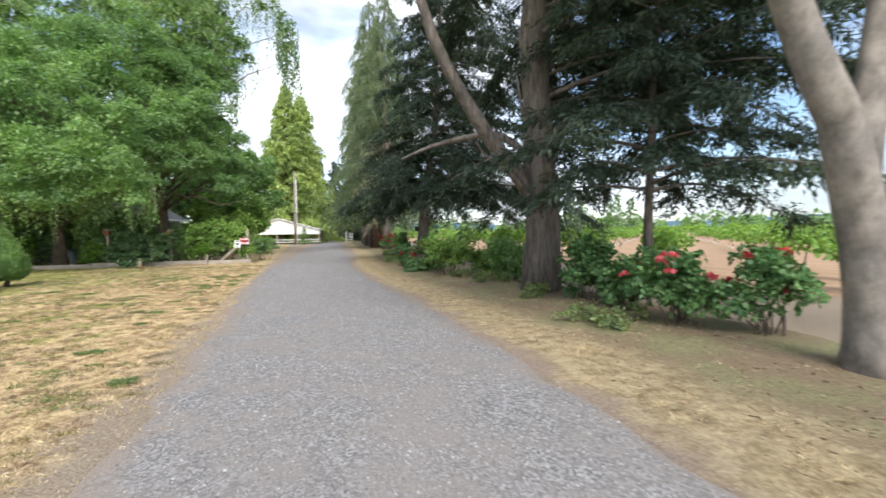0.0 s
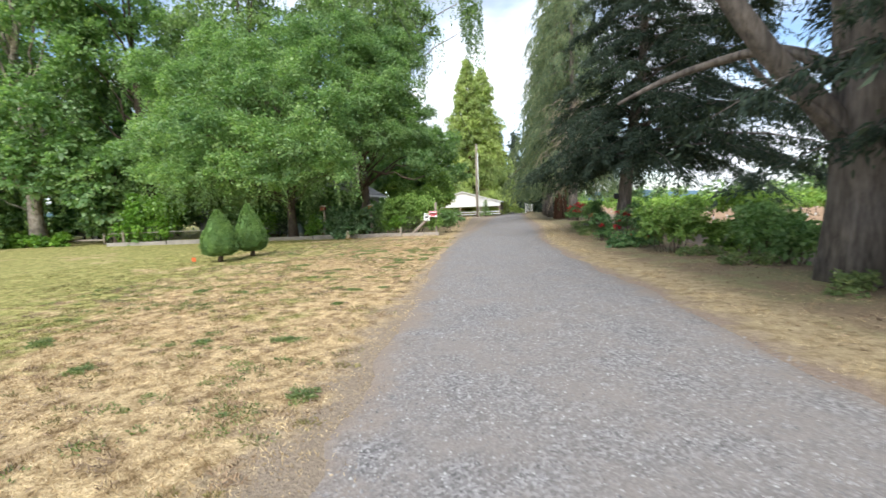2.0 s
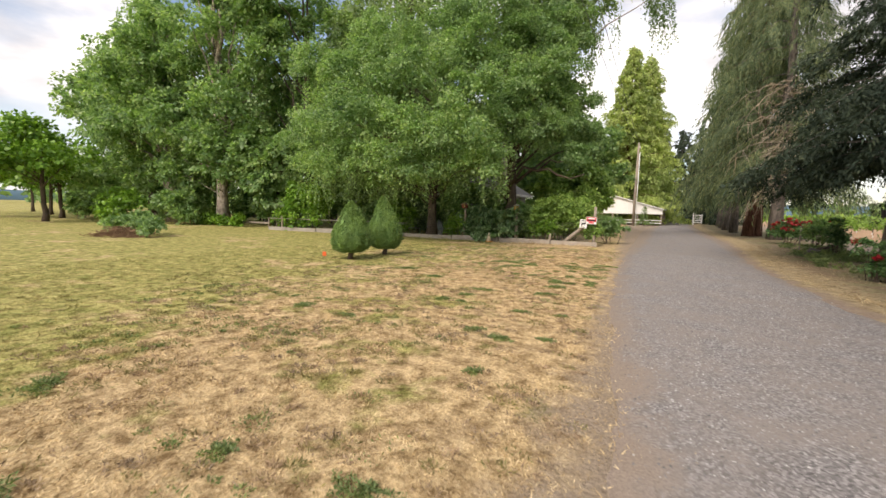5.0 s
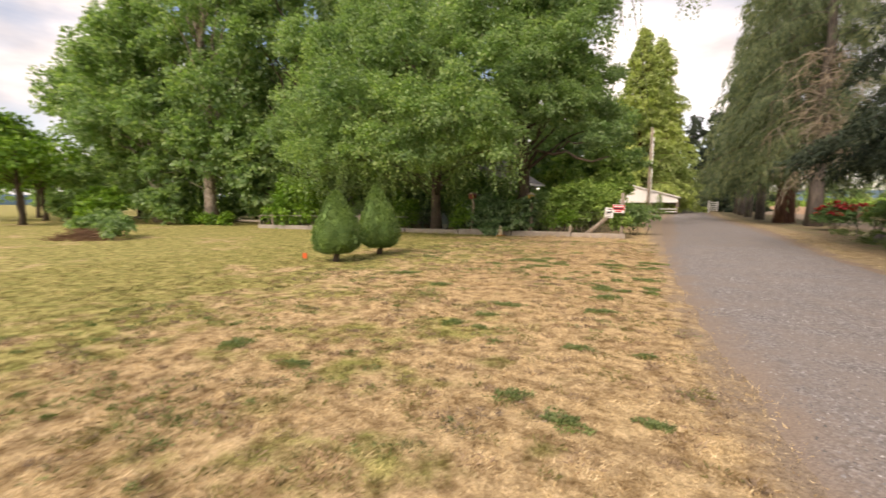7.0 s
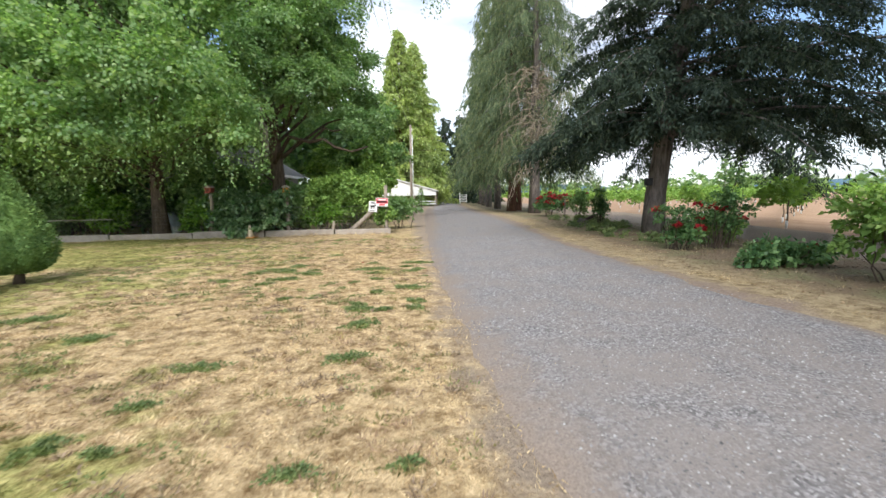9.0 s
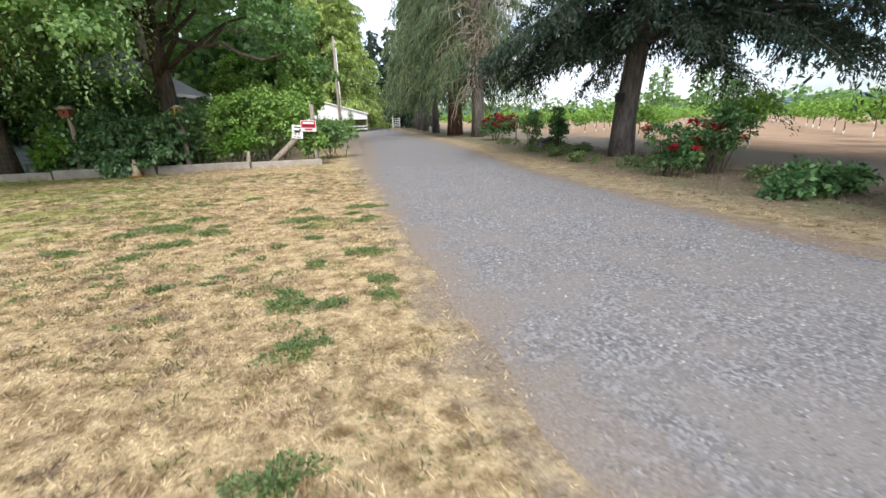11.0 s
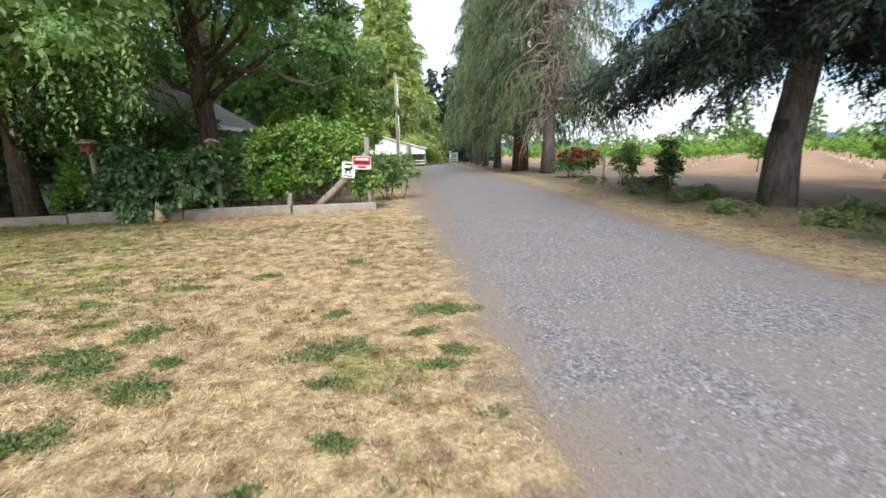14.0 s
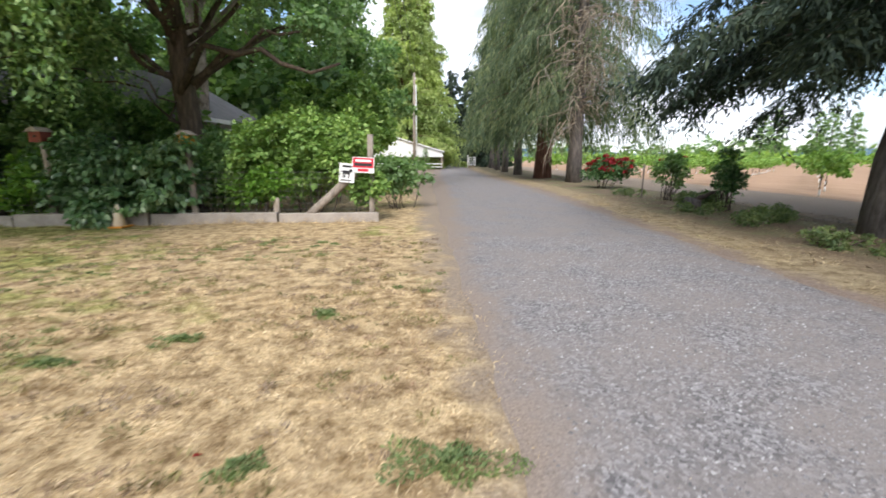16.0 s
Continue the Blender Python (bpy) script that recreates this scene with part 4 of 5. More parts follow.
for x, y, h in ((-11.0, 85, 31), (-8.8, 91, 31)):
    conifer(x, y, h, 0.4, 7.6, 1.0, L_PYRAMID, B_RED, "tall pyramid-shaped yellow-green conifer", 220, 50, 8, 0.25, 0.7, 0.5, lambda f: (1 - f) ** 0.75 + 0.02, group="pyramid-shaped conifers", twig_len=1.3, rise=0.25, aspect=0.45, spread=0.8)
for k, (x, y, h) in enumerate([(-8.0, 112, 24), (-3.5, 128, 24), (3.5, 104, 25), (1.0, 135, 26), (7.0, 122, 25), (-14, 120, 26)]):
    conifer(x, y, h, 0.4, 5.6, 1.0, L_CEDAR, B_CEDAR, "dark conifer closing the far end of the drive", 60, 20, 8, 0.4, 0.8, 1.0, lambda f: (1 - f) ** 0.6, group="far dark conifers", twig_len=1.3, aspect=0.35)


# ---- left garden edge: clipped dwarf conifers, fence, signs ----
def dwarf_conifer(x, y, h, r, tip, turn, label):
    """A clipped cone on a short stem, full low down, with a leaning tip."""
    e = thing("dwarf_conifer", x, y, 0, label, "shrub", "pair of clipped dwarf conifers")
    part("trunk", tube(curve3((0, 0, -0.05), (0.02, 0, 0.5), 0, 5, 0.015), [0.09, 0.075, 0.065, 0.06, 0.05], 9, True, 0.08), B_BROWN, e, smooth=True)
    n = 17000
    f = rng.uniform(0, 1, n) ** 1.5
    az = rng.uniform(0, 2 * np.pi, n)
    prof = np.interp(f, [0, 0.06, 0.2, 0.38, 0.7, 0.9, 1.0], [0.5, 0.84, 1.0, 0.95, 0.58, 0.24, 0.03])
    lump = np.array([0.2 * noise.noise((2.2 * math.cos(a) + x, 2.2 * math.sin(a), q * 3.4)) + 0.1 * noise.noise((6 * math.cos(a), 6 * math.sin(a) + x, q * 10)) for a, q in zip(az, f)])
    rr = r * (prof + lump * np.minimum(1, prof * 2)) * rng.uniform(0.86, 1.0, n)
    z = 0.22 + (h - 0.22) * f + 0.06 * lump
    pos = np.stack([rr * np.cos(az) + tip[0] * f, rr * np.sin(az) + tip[1] * f, z], -1)
    out = np.stack([np.cos(az), np.sin(az), np.full(n, 0.5)], -1)
    part("foliage", leaves(pos, out, 0.05, 0.4, jitter=0.45), L_DWARF, e)
    zz = np.linspace(0.26, h * 0.97, 14)
    core = [(0.84 * r * np.interp((q - 0.22) / (h - 0.22), [0, 0.06, 0.2, 0.38, 0.7, 0.9, 1.0], [0.5, 0.84, 1.0, 0.95, 0.58, 0.24, 0.03])) for q in zz]
    part("core", tube(np.stack([tip[0] * (zz - 0.22) / h, tip[1] * (zz - 0.22) / h, zz], -1), core, 20, True, 0.02), L_DWARF, e, smooth=True)
    return e


dwarf_conifer(-10.4, 14.65, 1.8, 0.62, (0.0, 0.05), 0, "clipped cone-shaped dwarf conifer on a lawn")
dwarf_conifer(-10.35, 16.35, 2.02, 0.57, (-0.08, 0.0), 0, "clipped cone-shaped dwarf conifer with a sharp tip")


def fence():
    """A timber kerb with weathered posts, wire mesh and a leaning brace."""
    e = thing("fence", -4.95, 26.1, 0, "weathered post-and-wire fence on a low timber edging", "fence", turn=7)
    runs = [(0.0, -2.2), (-2.25, -4.9), (-4.95, -7.6), (-7.65, -10.6), (-10.65, -13.6), (-13.65, -17.0), (-17.05, -21.0)]
    for k, (a, b) in enumerate(runs):
        part("edging_beam", box(b, -0.09 + 0.02 * (k % 2), -0.05, a, 0.09 + 0.02 * (k % 2), 0.22 + 0.02 * ((k * 7) % 3), 0.02), P_BEAM if k < 4 else P_CONCRETE, e)
    for k, (x, h, tx) in enumerate([(-0.15, 1.95, 0.0), (-2.3, 0.55, 0.02), (-4.03, 1.74, -0.02), (-6.95, 1.76, 0.02), (-13.6, 0.95, 0.02), (-20, 1.0, 0)]):
        Q = curve3((x, 0.14, -0.1), (x + tx * h, 0.14, h), 0, 5, 0.008, k)
        part("post", tube(Q, [0.075, 0.072, 0.07, 0.07, 0.066], 9, True, 0.05, k), B_WOOD, e, smooth=True)
    part("pipe_rail", tube([(-21, 0.1, 0.78), (-15, 0.1, 0.8), (-10.5, 0.1, 0.8)], [0.02] * 3, 8), P_CONCRETE, e, "pale grey pipe rail")
    part("brace", tube(curve3((-1.62, 0.04, 0.12), (-0.5, 0.04, 1.1), 0, 5, 0.004), [0.095] * 5, 8, True, 0.04), B_WOOD, e, smooth=True)
    wires = []
    for z in np.arange(0.28, 1.15, 0.14):
        wires.append(tube([(-21, 0.16, z), (-10, 0.16, z + 0.01), (-0.15, 0.16, z)], [0.0035] * 3, 4, False))
    for x in np.arange(-20.9, -0.2, 0.17):
        wires.append(tube([(x, 0.16, 0.25), (x, 0.16, 1.13)], [0.003] * 2, 4, False))
    part("wire_mesh", join(wires), P_WIRE, e)
    return e


fence()


def left_rail_fence():
    e = thing("rail_fence", -28, 25.2, 0, "low grey timber rail fence under garden trees", "fence")
    for k in range(6):
        x = -k * 3.2
        part("post", tube([(x, 0, -0.1), (x, 0, 0.75)], [0.06, 0.055], 8, True, 0.04, k), B_WOOD, e)
        part("rail", box(x - 3.2, -0.05, 0.28, x, -0.02, 0.4, 0.01), B_WOOD, e)
    return e


left_rail_fence()


def board(name, x, y, z, w, h, mat, label, turn=0, roll=0):
    e = thing(name, x, y, z, label, "sign")
    e.matrix_basis = pose(x, y, z, 0, roll, turn)
    part("panel", box(-w / 2, -0.006, -h / 2, w / 2, 0.006, h / 2, 0.004), mat, e)
    return e


s = board("dog_sign", -5.6, 25.93, 1.11, 0.34, 0.42, P_WHITE, "white sign with a black dog silhouette on a fence", 10, 6)
dog = bmesh.new()
for x0, z0, x1, z1 in ((-0.09, -0.02, 0.07, 0.06), (0.05, 0.03, 0.12, 0.1), (-0.09, -0.1, -0.065, 0.0), (0.03, -0.1, 0.055, 0.0), (-0.05, -0.1, -0.03, 0.0), (-0.13, 0.03, -0.08, 0.05)):
    q = bmesh.ops.create_cube(dog, size=1)["verts"]
    bmesh.ops.scale(dog, vec=(x1 - x0, 0.004, z1 - z0), verts=q)
    bmesh.ops.translate(dog, vec=((x0 + x1) / 2, -0.0085, (z0 + z1) / 2 - 0.01), verts=q)
part("silhouette", dog, P_BLACK, s, "black dog silhouette")
part("lettering", box(-0.1, -0.0095, 0.12, 0.1, -0.0062, 0.165), P_BLACK, s, "unreadable black lettering")
part("lettering", box(-0.12, -0.0095, -0.175, 0.1, -0.0062, -0.15), P_BLACK, s, "unreadable black lettering")
s = board("warning_sign", -5.24, 25.97, 1.28, 0.48, 0.34, P_WHITE, "red and white warning sign on a fence post", 10, 3)
part("red_field", box(-0.225, -0.0095, -0.06, 0.225, -0.0062, 0.155), P_RED, s, "red upper field")
part("lettering", box(-0.17, -0.0125, 0.07, 0.17, -0.0098, 0.12), P_WHITE, s, "unreadable white lettering")
part("lettering", box(-0.19, -0.0125, -0.02, 0.19, -0.0098, 0.04), P_BLACK, s, "unreadable dark lettering")
part("lettering", box(-0.12, -0.0095, -0.14, 0.12, -0.0062, -0.08), P_RED, s, "unreadable red lettering")


def birdhouse(x, y, z, mat, label, w=0.24):
    e = thing("birdhouse", x, y, z, label, "birdhouse")
    part("box", box(-w / 2, -w / 2, 0, w / 2, w / 2, w * 0.8, 0.008), mat, e)
    bm = bmesh.new()
    vs = [bm.verts.new(v) for v in ((-w * 0.7, -w * 0.7, w * 0.8), (w * 0.7, -w * 0.7, w * 0.8), (w * 0.7, w * 0.7, w * 0.8), (-w * 0.7, w * 0.7, w * 0.8), (0, -w * 0.7, w * 1.2), (0, w * 0.7, w * 1.2))]
    for f in ((0, 1, 4), (1, 2, 5, 4), (2, 3, 5), (3, 0, 4, 5), (3, 2, 1, 0)):
        bm.faces.new([vs[q] for q in f])
    part("roof", bm, B_WOOD, e)
    # solid disc on the front; the opening's inner shade is its black colour
    part("hole_disc", tube([(0, -w / 2 - 0.004, w * 0.45), (0, -w / 2 + 0.01, w * 0.45)], [0.03, 0.03], 12), P_BLACK, e)
    return e


birdhouse(-8.99, 25.73, 1.72, P_ORANGE, "small orange birdhouse on a fence post")
birdhouse(-11.85, 25.38, 1.74, P_BRICK, "faded red birdhouse on a wooden post", 0.26)

e = thing("garden_cone", -10.25, 25.12, 0.0, "small faded cream cone beside the fence", "cone")
part("base", box(-0.17, -0.17, 0, 0.17, 0.17, 0.03, 0.008), P_ORANGE, e)
part("cone", tube([(0, 0, 0.03), (0, 0, 0.25), (0, 0, 0.48)], [0.135, 0.085, 0.03], 18), P_CONE, e, smooth=True)
e = thing("ground_marker", -11.25, 14.3, 0.0, "small orange-red marker flag in a lawn", "marker")
part("stake", tube([(0, 0, -0.05), (0, 0, 0.16)], [0.006, 0.006], 6), B_WOOD, e)
part("flag", box(0, -0.01, 0.06, 0.16, 0.01, 0.2, 0.004), plain_material("orange_red_plastic", (0.62, 0.12, 0.035), 0.5, 0.12), e)

# shrubs along the fence
bush("shrub", -6.9, 26.95, mound(24, 2.1, 0.9, 2.55, 0.62), 17000, 0.105, L_BUSH, "loose yellow-green shrub growing through a fence", stems=14)
bush("shrub", -4.8, 28.7, mound(7, 0.6, 0.6, 1.5, 0.45), 3500, 0.1, L_DEEP, "dark rounded shrub at the end of a fence", stems=8)
bush("shrub", -5.2, 26.45, mound(5, 0.35, 0.25, 1.2, 0.36, 0.1), 2200, 0.1, L_BUSH, "loose yellow-green shrub round a fence post", stems=6)
bush("shrub", -7.75, 26.3, mound(9, 0.8, 0.4, 1.5, 0.42), 2600, 0.1, L_LAUREL, "bright green low shrub at a fence post", stems=8)
bush("ivy_mass", -10.7, 25.75, mound(26, 2.0, 0.5, 2.0, 0.5, 0.05), 16000, 0.12, L_IVY, "dark glossy ivy spilling over a fence", stems=10, hang=0.9)
bush("ivy_mass", -10.9, 25.1, mound(5, 0.45, 0.2, 0.8, 0.3, 0.05), 1800, 0.13, L_IVY, "glossy ivy hanging down to a lawn", stems=4, hang=0.9)
bush("shrub", -12.4, 25.75, mound(10, 0.75, 0.35, 1.7, 0.38, 0.05), 4600, 0.11, L_LAUREL, "bright green seedling shrub beside a birdhouse", stems=8)
for x, y, rx, h in ((-12.2, 29.2, 1.6, 3.4), (-14.8, 29.6, 1.8, 3.8), (-17.2, 29.0, 1.6, 3.4), (-10.2, 29.4, 1.2, 2.6), (-20.5, 28.6, 1.6, 3.0)):
    bush("shrub", x, y, mound(14, rx, 0.8, h, 0.75, 0.2), 6500, 0.15, L_DEEP, "tall dark shrub screening a house", stems=8, group="screening shrubs")
bush("shrub", -13.4, 27.4, mound(9, 1.1, 0.7, 3.0, 0.6, 0.3), 4200, 0.14, L_DEEP, "dark shrub in the shade of trees", stems=8)
bush("shrub", -7.3, 30.2, mound(20, 1.7, 1.2, 3.4, 0.75, 0.3), 11000, 0.13, L_BUSH, "large light green shrub behind a fence", stems=10)
bush("shrub", -9.2, 27.1, mound(8, 0.9, 0.5, 2.3, 0.5, 0.1), 4000, 0.12, L_DEEP, "dark shrub behind a fence post", stems=8)
bush("shrub", -16.6, 26.1, mound(13, 1.5, 0.5, 2.1, 0.5, 0.1), 7000, 0.12, L_LAUREL, "green leafy shrub growing over a fence", stems=10)
bush("shrub", -19.3, 25.9, mound(10, 1.2, 0.5, 1.8, 0.5, 0.1), 5000, 0.13, L_DEEP, "green leafy shrub growing over a fence", stems=10)
bush("laurel_hedge", -18.2, 26.8, mound(13, 1.8, 0.8, 2.6, 0.7, 0.2), 5200, 0.15, L_DEEP, "shaded laurel behind a fence", stems=10)
bush("laurel_shrub", -23.6, 24.6, mound(18, 2.6, 1.1, 3.5, 0.85, 0.1), 9500, 0.17, L_LAUREL, "bright yellow-green laurel shrub at the lawn's edge", stems=12)
bush("ground_cover", -33.5, 24.3, mound(14, 5.0, 0.6, 0.9, 0.5, 0.0), 4500, 0.17, L_LAUREL, "low green ground cover under a fence", stems=4)
bush("shrub", -40.5, 20.6, mound(12, 2.6, 1.2, 3.0, 0.8, 0.1), 4500, 0.22, L_LAUREL, "bright green shrub under tall trees", stems=8)
for x, y in ((-36, 22.8), (-44.5, 22.5), (-49, 21.5)):
    bush("shrub", x, y, mound(12, 2.2, 1.0, 2.8, 0.8, 0.1), 3400, 0.24, L_DEEP, "rounded green shrub under tall trees", stems=6, group="shrubs under tall trees")
for x, y, h in ((-60, 36, 4.5), (-75, 40, 5), (-92, 42, 5.5), (-110, 44, 6), (-52, 33, 4)):
    bush("hedge", x, y, mound(14, 7.5, 1.6, h, 1.5, 0.1), 4200, 0.5, L_DEEP, "tall green hedge beyond old fruit trees", stems=4, group="far hedge", category="hedge")
bush("shrub", -15.8, 27.6, mound(9, 1.0, 0.7, 2.2, 0.6, 0.1), 3000, 0.15, L_IVY, "dark undergrowth behind a fence", stems=6)


def brush_pile():
    e = thing("brush_pile", -24.6, 14.3, 0, "heap of brown cuttings under green branches", "brush pile")
    sticks = []
    for k in range(260):
        a, q = rng.uniform(0, 2 * np.pi), rng.uniform(0, 1) ** 0.6
        p = np.array([1.5 * q * math.cos(a), 0.9 * q * math.sin(a), 0.55 * (1 - q) * rng.uniform(0.2, 1)])
        d = rng.normal(size=3) * np.array([0.55, 0.55, 0.13])
        sticks.append(tube(curve3(p - d * 0.6, p + d * 0.6, 0.02, 4, 0.03, k), np.linspace(0.014, 0.006, 4), 4, False))
    tagged(part("debris", join(sticks), P_LITTER, e), kind="stuff")
    m = [(-1.9, 0.9, 0.45, 1.0, 0.6, 0.45), (-0.4, 1.2, 0.6, 0.9, 0.6, 0.45), (0.9, 0.9, 0.45, 0.8, 0.6, 0.4), (-3.3, 1.0, 0.35, 0.8, 0.6, 0.35), (-2.6, 1.2, 0.4, 0.8, 0.6, 0.4), (1.7, 0.3, 0.3, 0.5, 0.4, 0.3), (-0.9, 1.4, 0.75, 0.7, 0.5, 0.4)]
    part("foliage", clump_leaves(m, 3600, 0.15, hang=0.4), L_DEEP, e, "cut green leafy branches")


brush_pile()


# ---- house, shed, pole, far gate ----
def house():
    e = thing("house", -20.3, 35.9, 0, "low grey-roofed house behind garden trees", "house")
    hx, hy, z0, z1 = 7.4, 2.4, 2.95, 5.2
    part("wall", box(-hx, -hy, 0, hx, hy, z0 - 0.06, 0.02), P_WALL, e)
    bm = bmesh.new()
    ov = 0.45
    v = [bm.verts.new(q) for q in ((-hx - ov, -hy - ov, z0), (hx + ov, -hy - ov, z0), (hx + ov, hy + ov, z0), (-hx - ov, hy + ov, z0), (-hx + 2.6, 0, z1), (hx - 2.6, 0, z1))]
    for f in ((0, 1, 5, 4), (1, 2, 5), (2, 3, 4, 5), (3, 0, 4), (3, 2, 1, 0)):
        bm.faces.new([v[q] for q in f])
    part("roof", bm, P_ROOF, e)
    part("fascia", box(-hx - ov, -hy - ov - 0.02, z0 - 0.16, hx + ov, -hy - ov, z0 - 0.003), P_WHITE, e, "white eaves board")
    part("fascia", box(hx + ov, -hy - ov - 0.02, z0 - 0.16, hx + ov + 0.02, hy + ov, z0 - 0.003), P_WHITE, e, "white eaves board")
    for x in (-4.6, 0.2, 4.6):
        w = part("window", box(x - 0.7, -hy - 0.04, 1.0, x + 0.7, -hy + 0.02, 2.15, 0.01), P_WHITE, e, "white-framed window")
        part("pane", box(x - 0.62, -hy - 0.05, 1.08, x - 0.03, -hy - 0.03, 2.07), P_GLASS, w)
        part("pane", box(x + 0.03, -hy - 0.05, 1.08, x + 0.62, -hy - 0.03, 2.07), P_GLASS, w)
    w = part("window", box(hx - 0.02, -1.5, 1.0, hx + 0.04, -0.1, 2.15, 0.01), P_WHITE, e, "white-framed window")
    part("pane", box(hx + 0.03, -1.42, 1.08, hx + 0.05, -0.18, 2.07), P_GLASS, w)


house()


def shed():
    e = thing("shed", -9.0, 79.0, 0, "white metal-roofed open shed beside the drive", "shed")
    bm = bmesh.new()
    prof = [(-6.5, 3.3), (-2.2, 4.5), (4.6, 2.55)]
    top = [[bm.verts.new((x, y, z)) for x, z in prof] for y in (-3.2, 6.0)]
    low = [[bm.verts.new((x, y, z - 0.14)) for x, z in prof] for y in (-3.2, 6.0)]
    for k in range(2):
        bm.faces.new((top[0][k], top[0][k + 1], top[1][k + 1], top[1][k]))
        bm.faces.new((low[0][k + 1], low[0][k], low[1][k], low[1][k + 1]))
        for j in range(2):
            bm.faces.new((low[j][k], low[j][k + 1], top[j][k + 1], top[j][k]))
    bm.faces.new((top[0][2], low[0][2], low[1][2], top[1][2]))
    bm.faces.new((top[0][0], top[1][0], low[1][0], low[0][0]))
    bmesh.ops.recalc_face_normals(bm, faces=bm.faces)
    part("roof", bm, P_WHITE, e, "white metal roof")
    g = bmesh.new()
    pts = [(-6.3, 1.75), (4.4, 1.75), (4.4, 2.42), (-2.2, 4.33), (-6.3, 3.2)]
    a, b = [g.verts.new((x, -2.9, z)) for x, z in pts], [g.verts.new((x, -2.8, z)) for x, z in pts]
    g.faces.new(a[::-1]), g.faces.new(b)
    for k in range(5):
        g.faces.new((a[k], a[(k + 1) % 5], b[(k + 1) % 5], b[k]))
    part("gable_wall", g, P_WHITE, e, "white gable boarding")
    for x in (-6.2, -2.6, 1.0, 4.3):
        part("post", box(x - 0.09, -2.98, 0, x + 0.09, -2.8, 1.75, 0.01), B_WOOD, e)
    part("back_wall", box(-6.3, 5.6, 0, 4.4, 5.75, 2.4), B_WOOD, e)
    for z in (0.35, 0.75):
        part("rail", box(-6.2, -3.06, z, 4.3, -3.0, z + 0.12, 0.01), P_WHITE, e, "white painted rail")


shed()
conifer(-6.6, 71.0, 2.9, 0.07, 0.95, 0.25, L_DEEP, B_BROWN, "small dark spruce in front of a shed", 46, 12, 8, 0.25, 0.3, 0.17, lambda f: 1 - f * 0.94, name="spruce_sapling", twig_len=0.35)

e = thing("utility_pole", -8.2, 72.5, 0, "weathered wooden utility pole with wires", "utility pole")
part("pole", tube([(0, 0, -0.3), (0.05, 0, 6), (0.12, 0, 12.0)], [0.19, 0.165, 0.13], 12, True, 0.02), B_WOOD, e, smooth=True)
part("conduit", tube([(0.32, -0.1, 0), (0.34, -0.1, 10.6)], [0.06, 0.06], 8), P_WHITE, e, "pale riser conduit")
part("insulator", tube([(0.3, 0, 11.2), (0.3, 0, 11.5)], [0.07, 0.05], 10), P_WHITE, e)
part("bracket", box(-0.05, -0.05, 11.1, 0.42, 0.05, 11.22, 0.01), B_WOOD, e)
for dx in (-0.12, 0.3):
    part("wire", tube(curve3((dx, 0, 11.6), (5.2 + dx * 2, -98, 11.9), 0.9, 24), [0.016] * 24, 5, False), P_WIRE, e)

e = thing("farm_gate", -0.4, 96.0, 0, "white painted open gate at the drive's end", "gate")
part("post", box(-0.12, -0.12, 0, 0.12, 0.12, 2.2, 0.02), P_WHITE, e)
for k in range(5):
    part("rail", box(0.12, -0.04, 0.4 + k * 0.33, 1.3, 0.04, 0.55 + k * 0.33, 0.01), P_WHITE, e)
part("stile", box(1.3, -0.05, 0.3, 1.42, 0.05, 1.95, 0.01), P_WHITE, e)


def covered_boat():
    """A low trailer under a turquoise cover, seen between the trees."""
    e = thing("covered_trailer", -35.5, 31.5, 0, "low trailer under a turquoise cover behind trees", "trailer", turn=8)
    bm = bmesh.new()
    bmesh.ops.create_uvsphere(bm, u_segments=20, v_segments=12, radius=1)
    bmesh.ops.scale(bm, vec=(2.8, 1.1, 0.75), verts=bm.verts)
    for v in bm.verts:
        if v.co.z < -0.25:
            v.co.z = -0.25
        v.co.z += 1.55 + 0.06 * noise.noise(v.co * 2)
    part("cover", bm, P_TURQ, e, smooth=True)
    part("chassis", box(-2.5, -0.7, 0.45, 2.6, 0.7, 1.3, 0.05), P_WALL, e)
    for y in (-0.85, 0.85):
        w = part("wheel", tube([(0, y - 0.12, 0.35), (0, y + 0.12, 0.35)], [0.35, 0.35], 20), P_BLACK, e)
        part("rim", tube([(0, y - 0.135, 0.35), (0, y + 0.135, 0.35)], [0.18, 0.18], 16), P_WHITE, w)


covered_boat()

e = thing("covered_heap", -15.4, 28.0, 0, "pale blue tarpaulin draped over a garden heap", "tarpaulin")
bm = bmesh.new()
bmesh.ops.create_uvsphere(bm, u_segments=18, v_segments=10, radius=1)
for v in bm.verts:
    v.co = Vector((v.co.x * 0.62, v.co.y * 0.45, max(0.0, v.co.z + 0.45) * 0.72 + 0.1 * noise.noise(v.co * 3)))
part("cover", bm, plain_material("pale_tarpaulin", (0.42, 0.5, 0.55), 0.5, 0.12), e, smooth=True)
e = thing("bucket", -14.75, 27.6, 0, "small white plastic bucket in the shade", "bucket")
part("body", tube([(0, 0, 0), (0, 0, 0.15), (0, 0, 0.32)], [0.11, 0.125, 0.14], 16), P_WHITE, e, smooth=True)
part("rim", tube([(0, 0, 0.3), (0, 0, 0.335)], [0.152, 0.152], 16), P_WHITE, e)

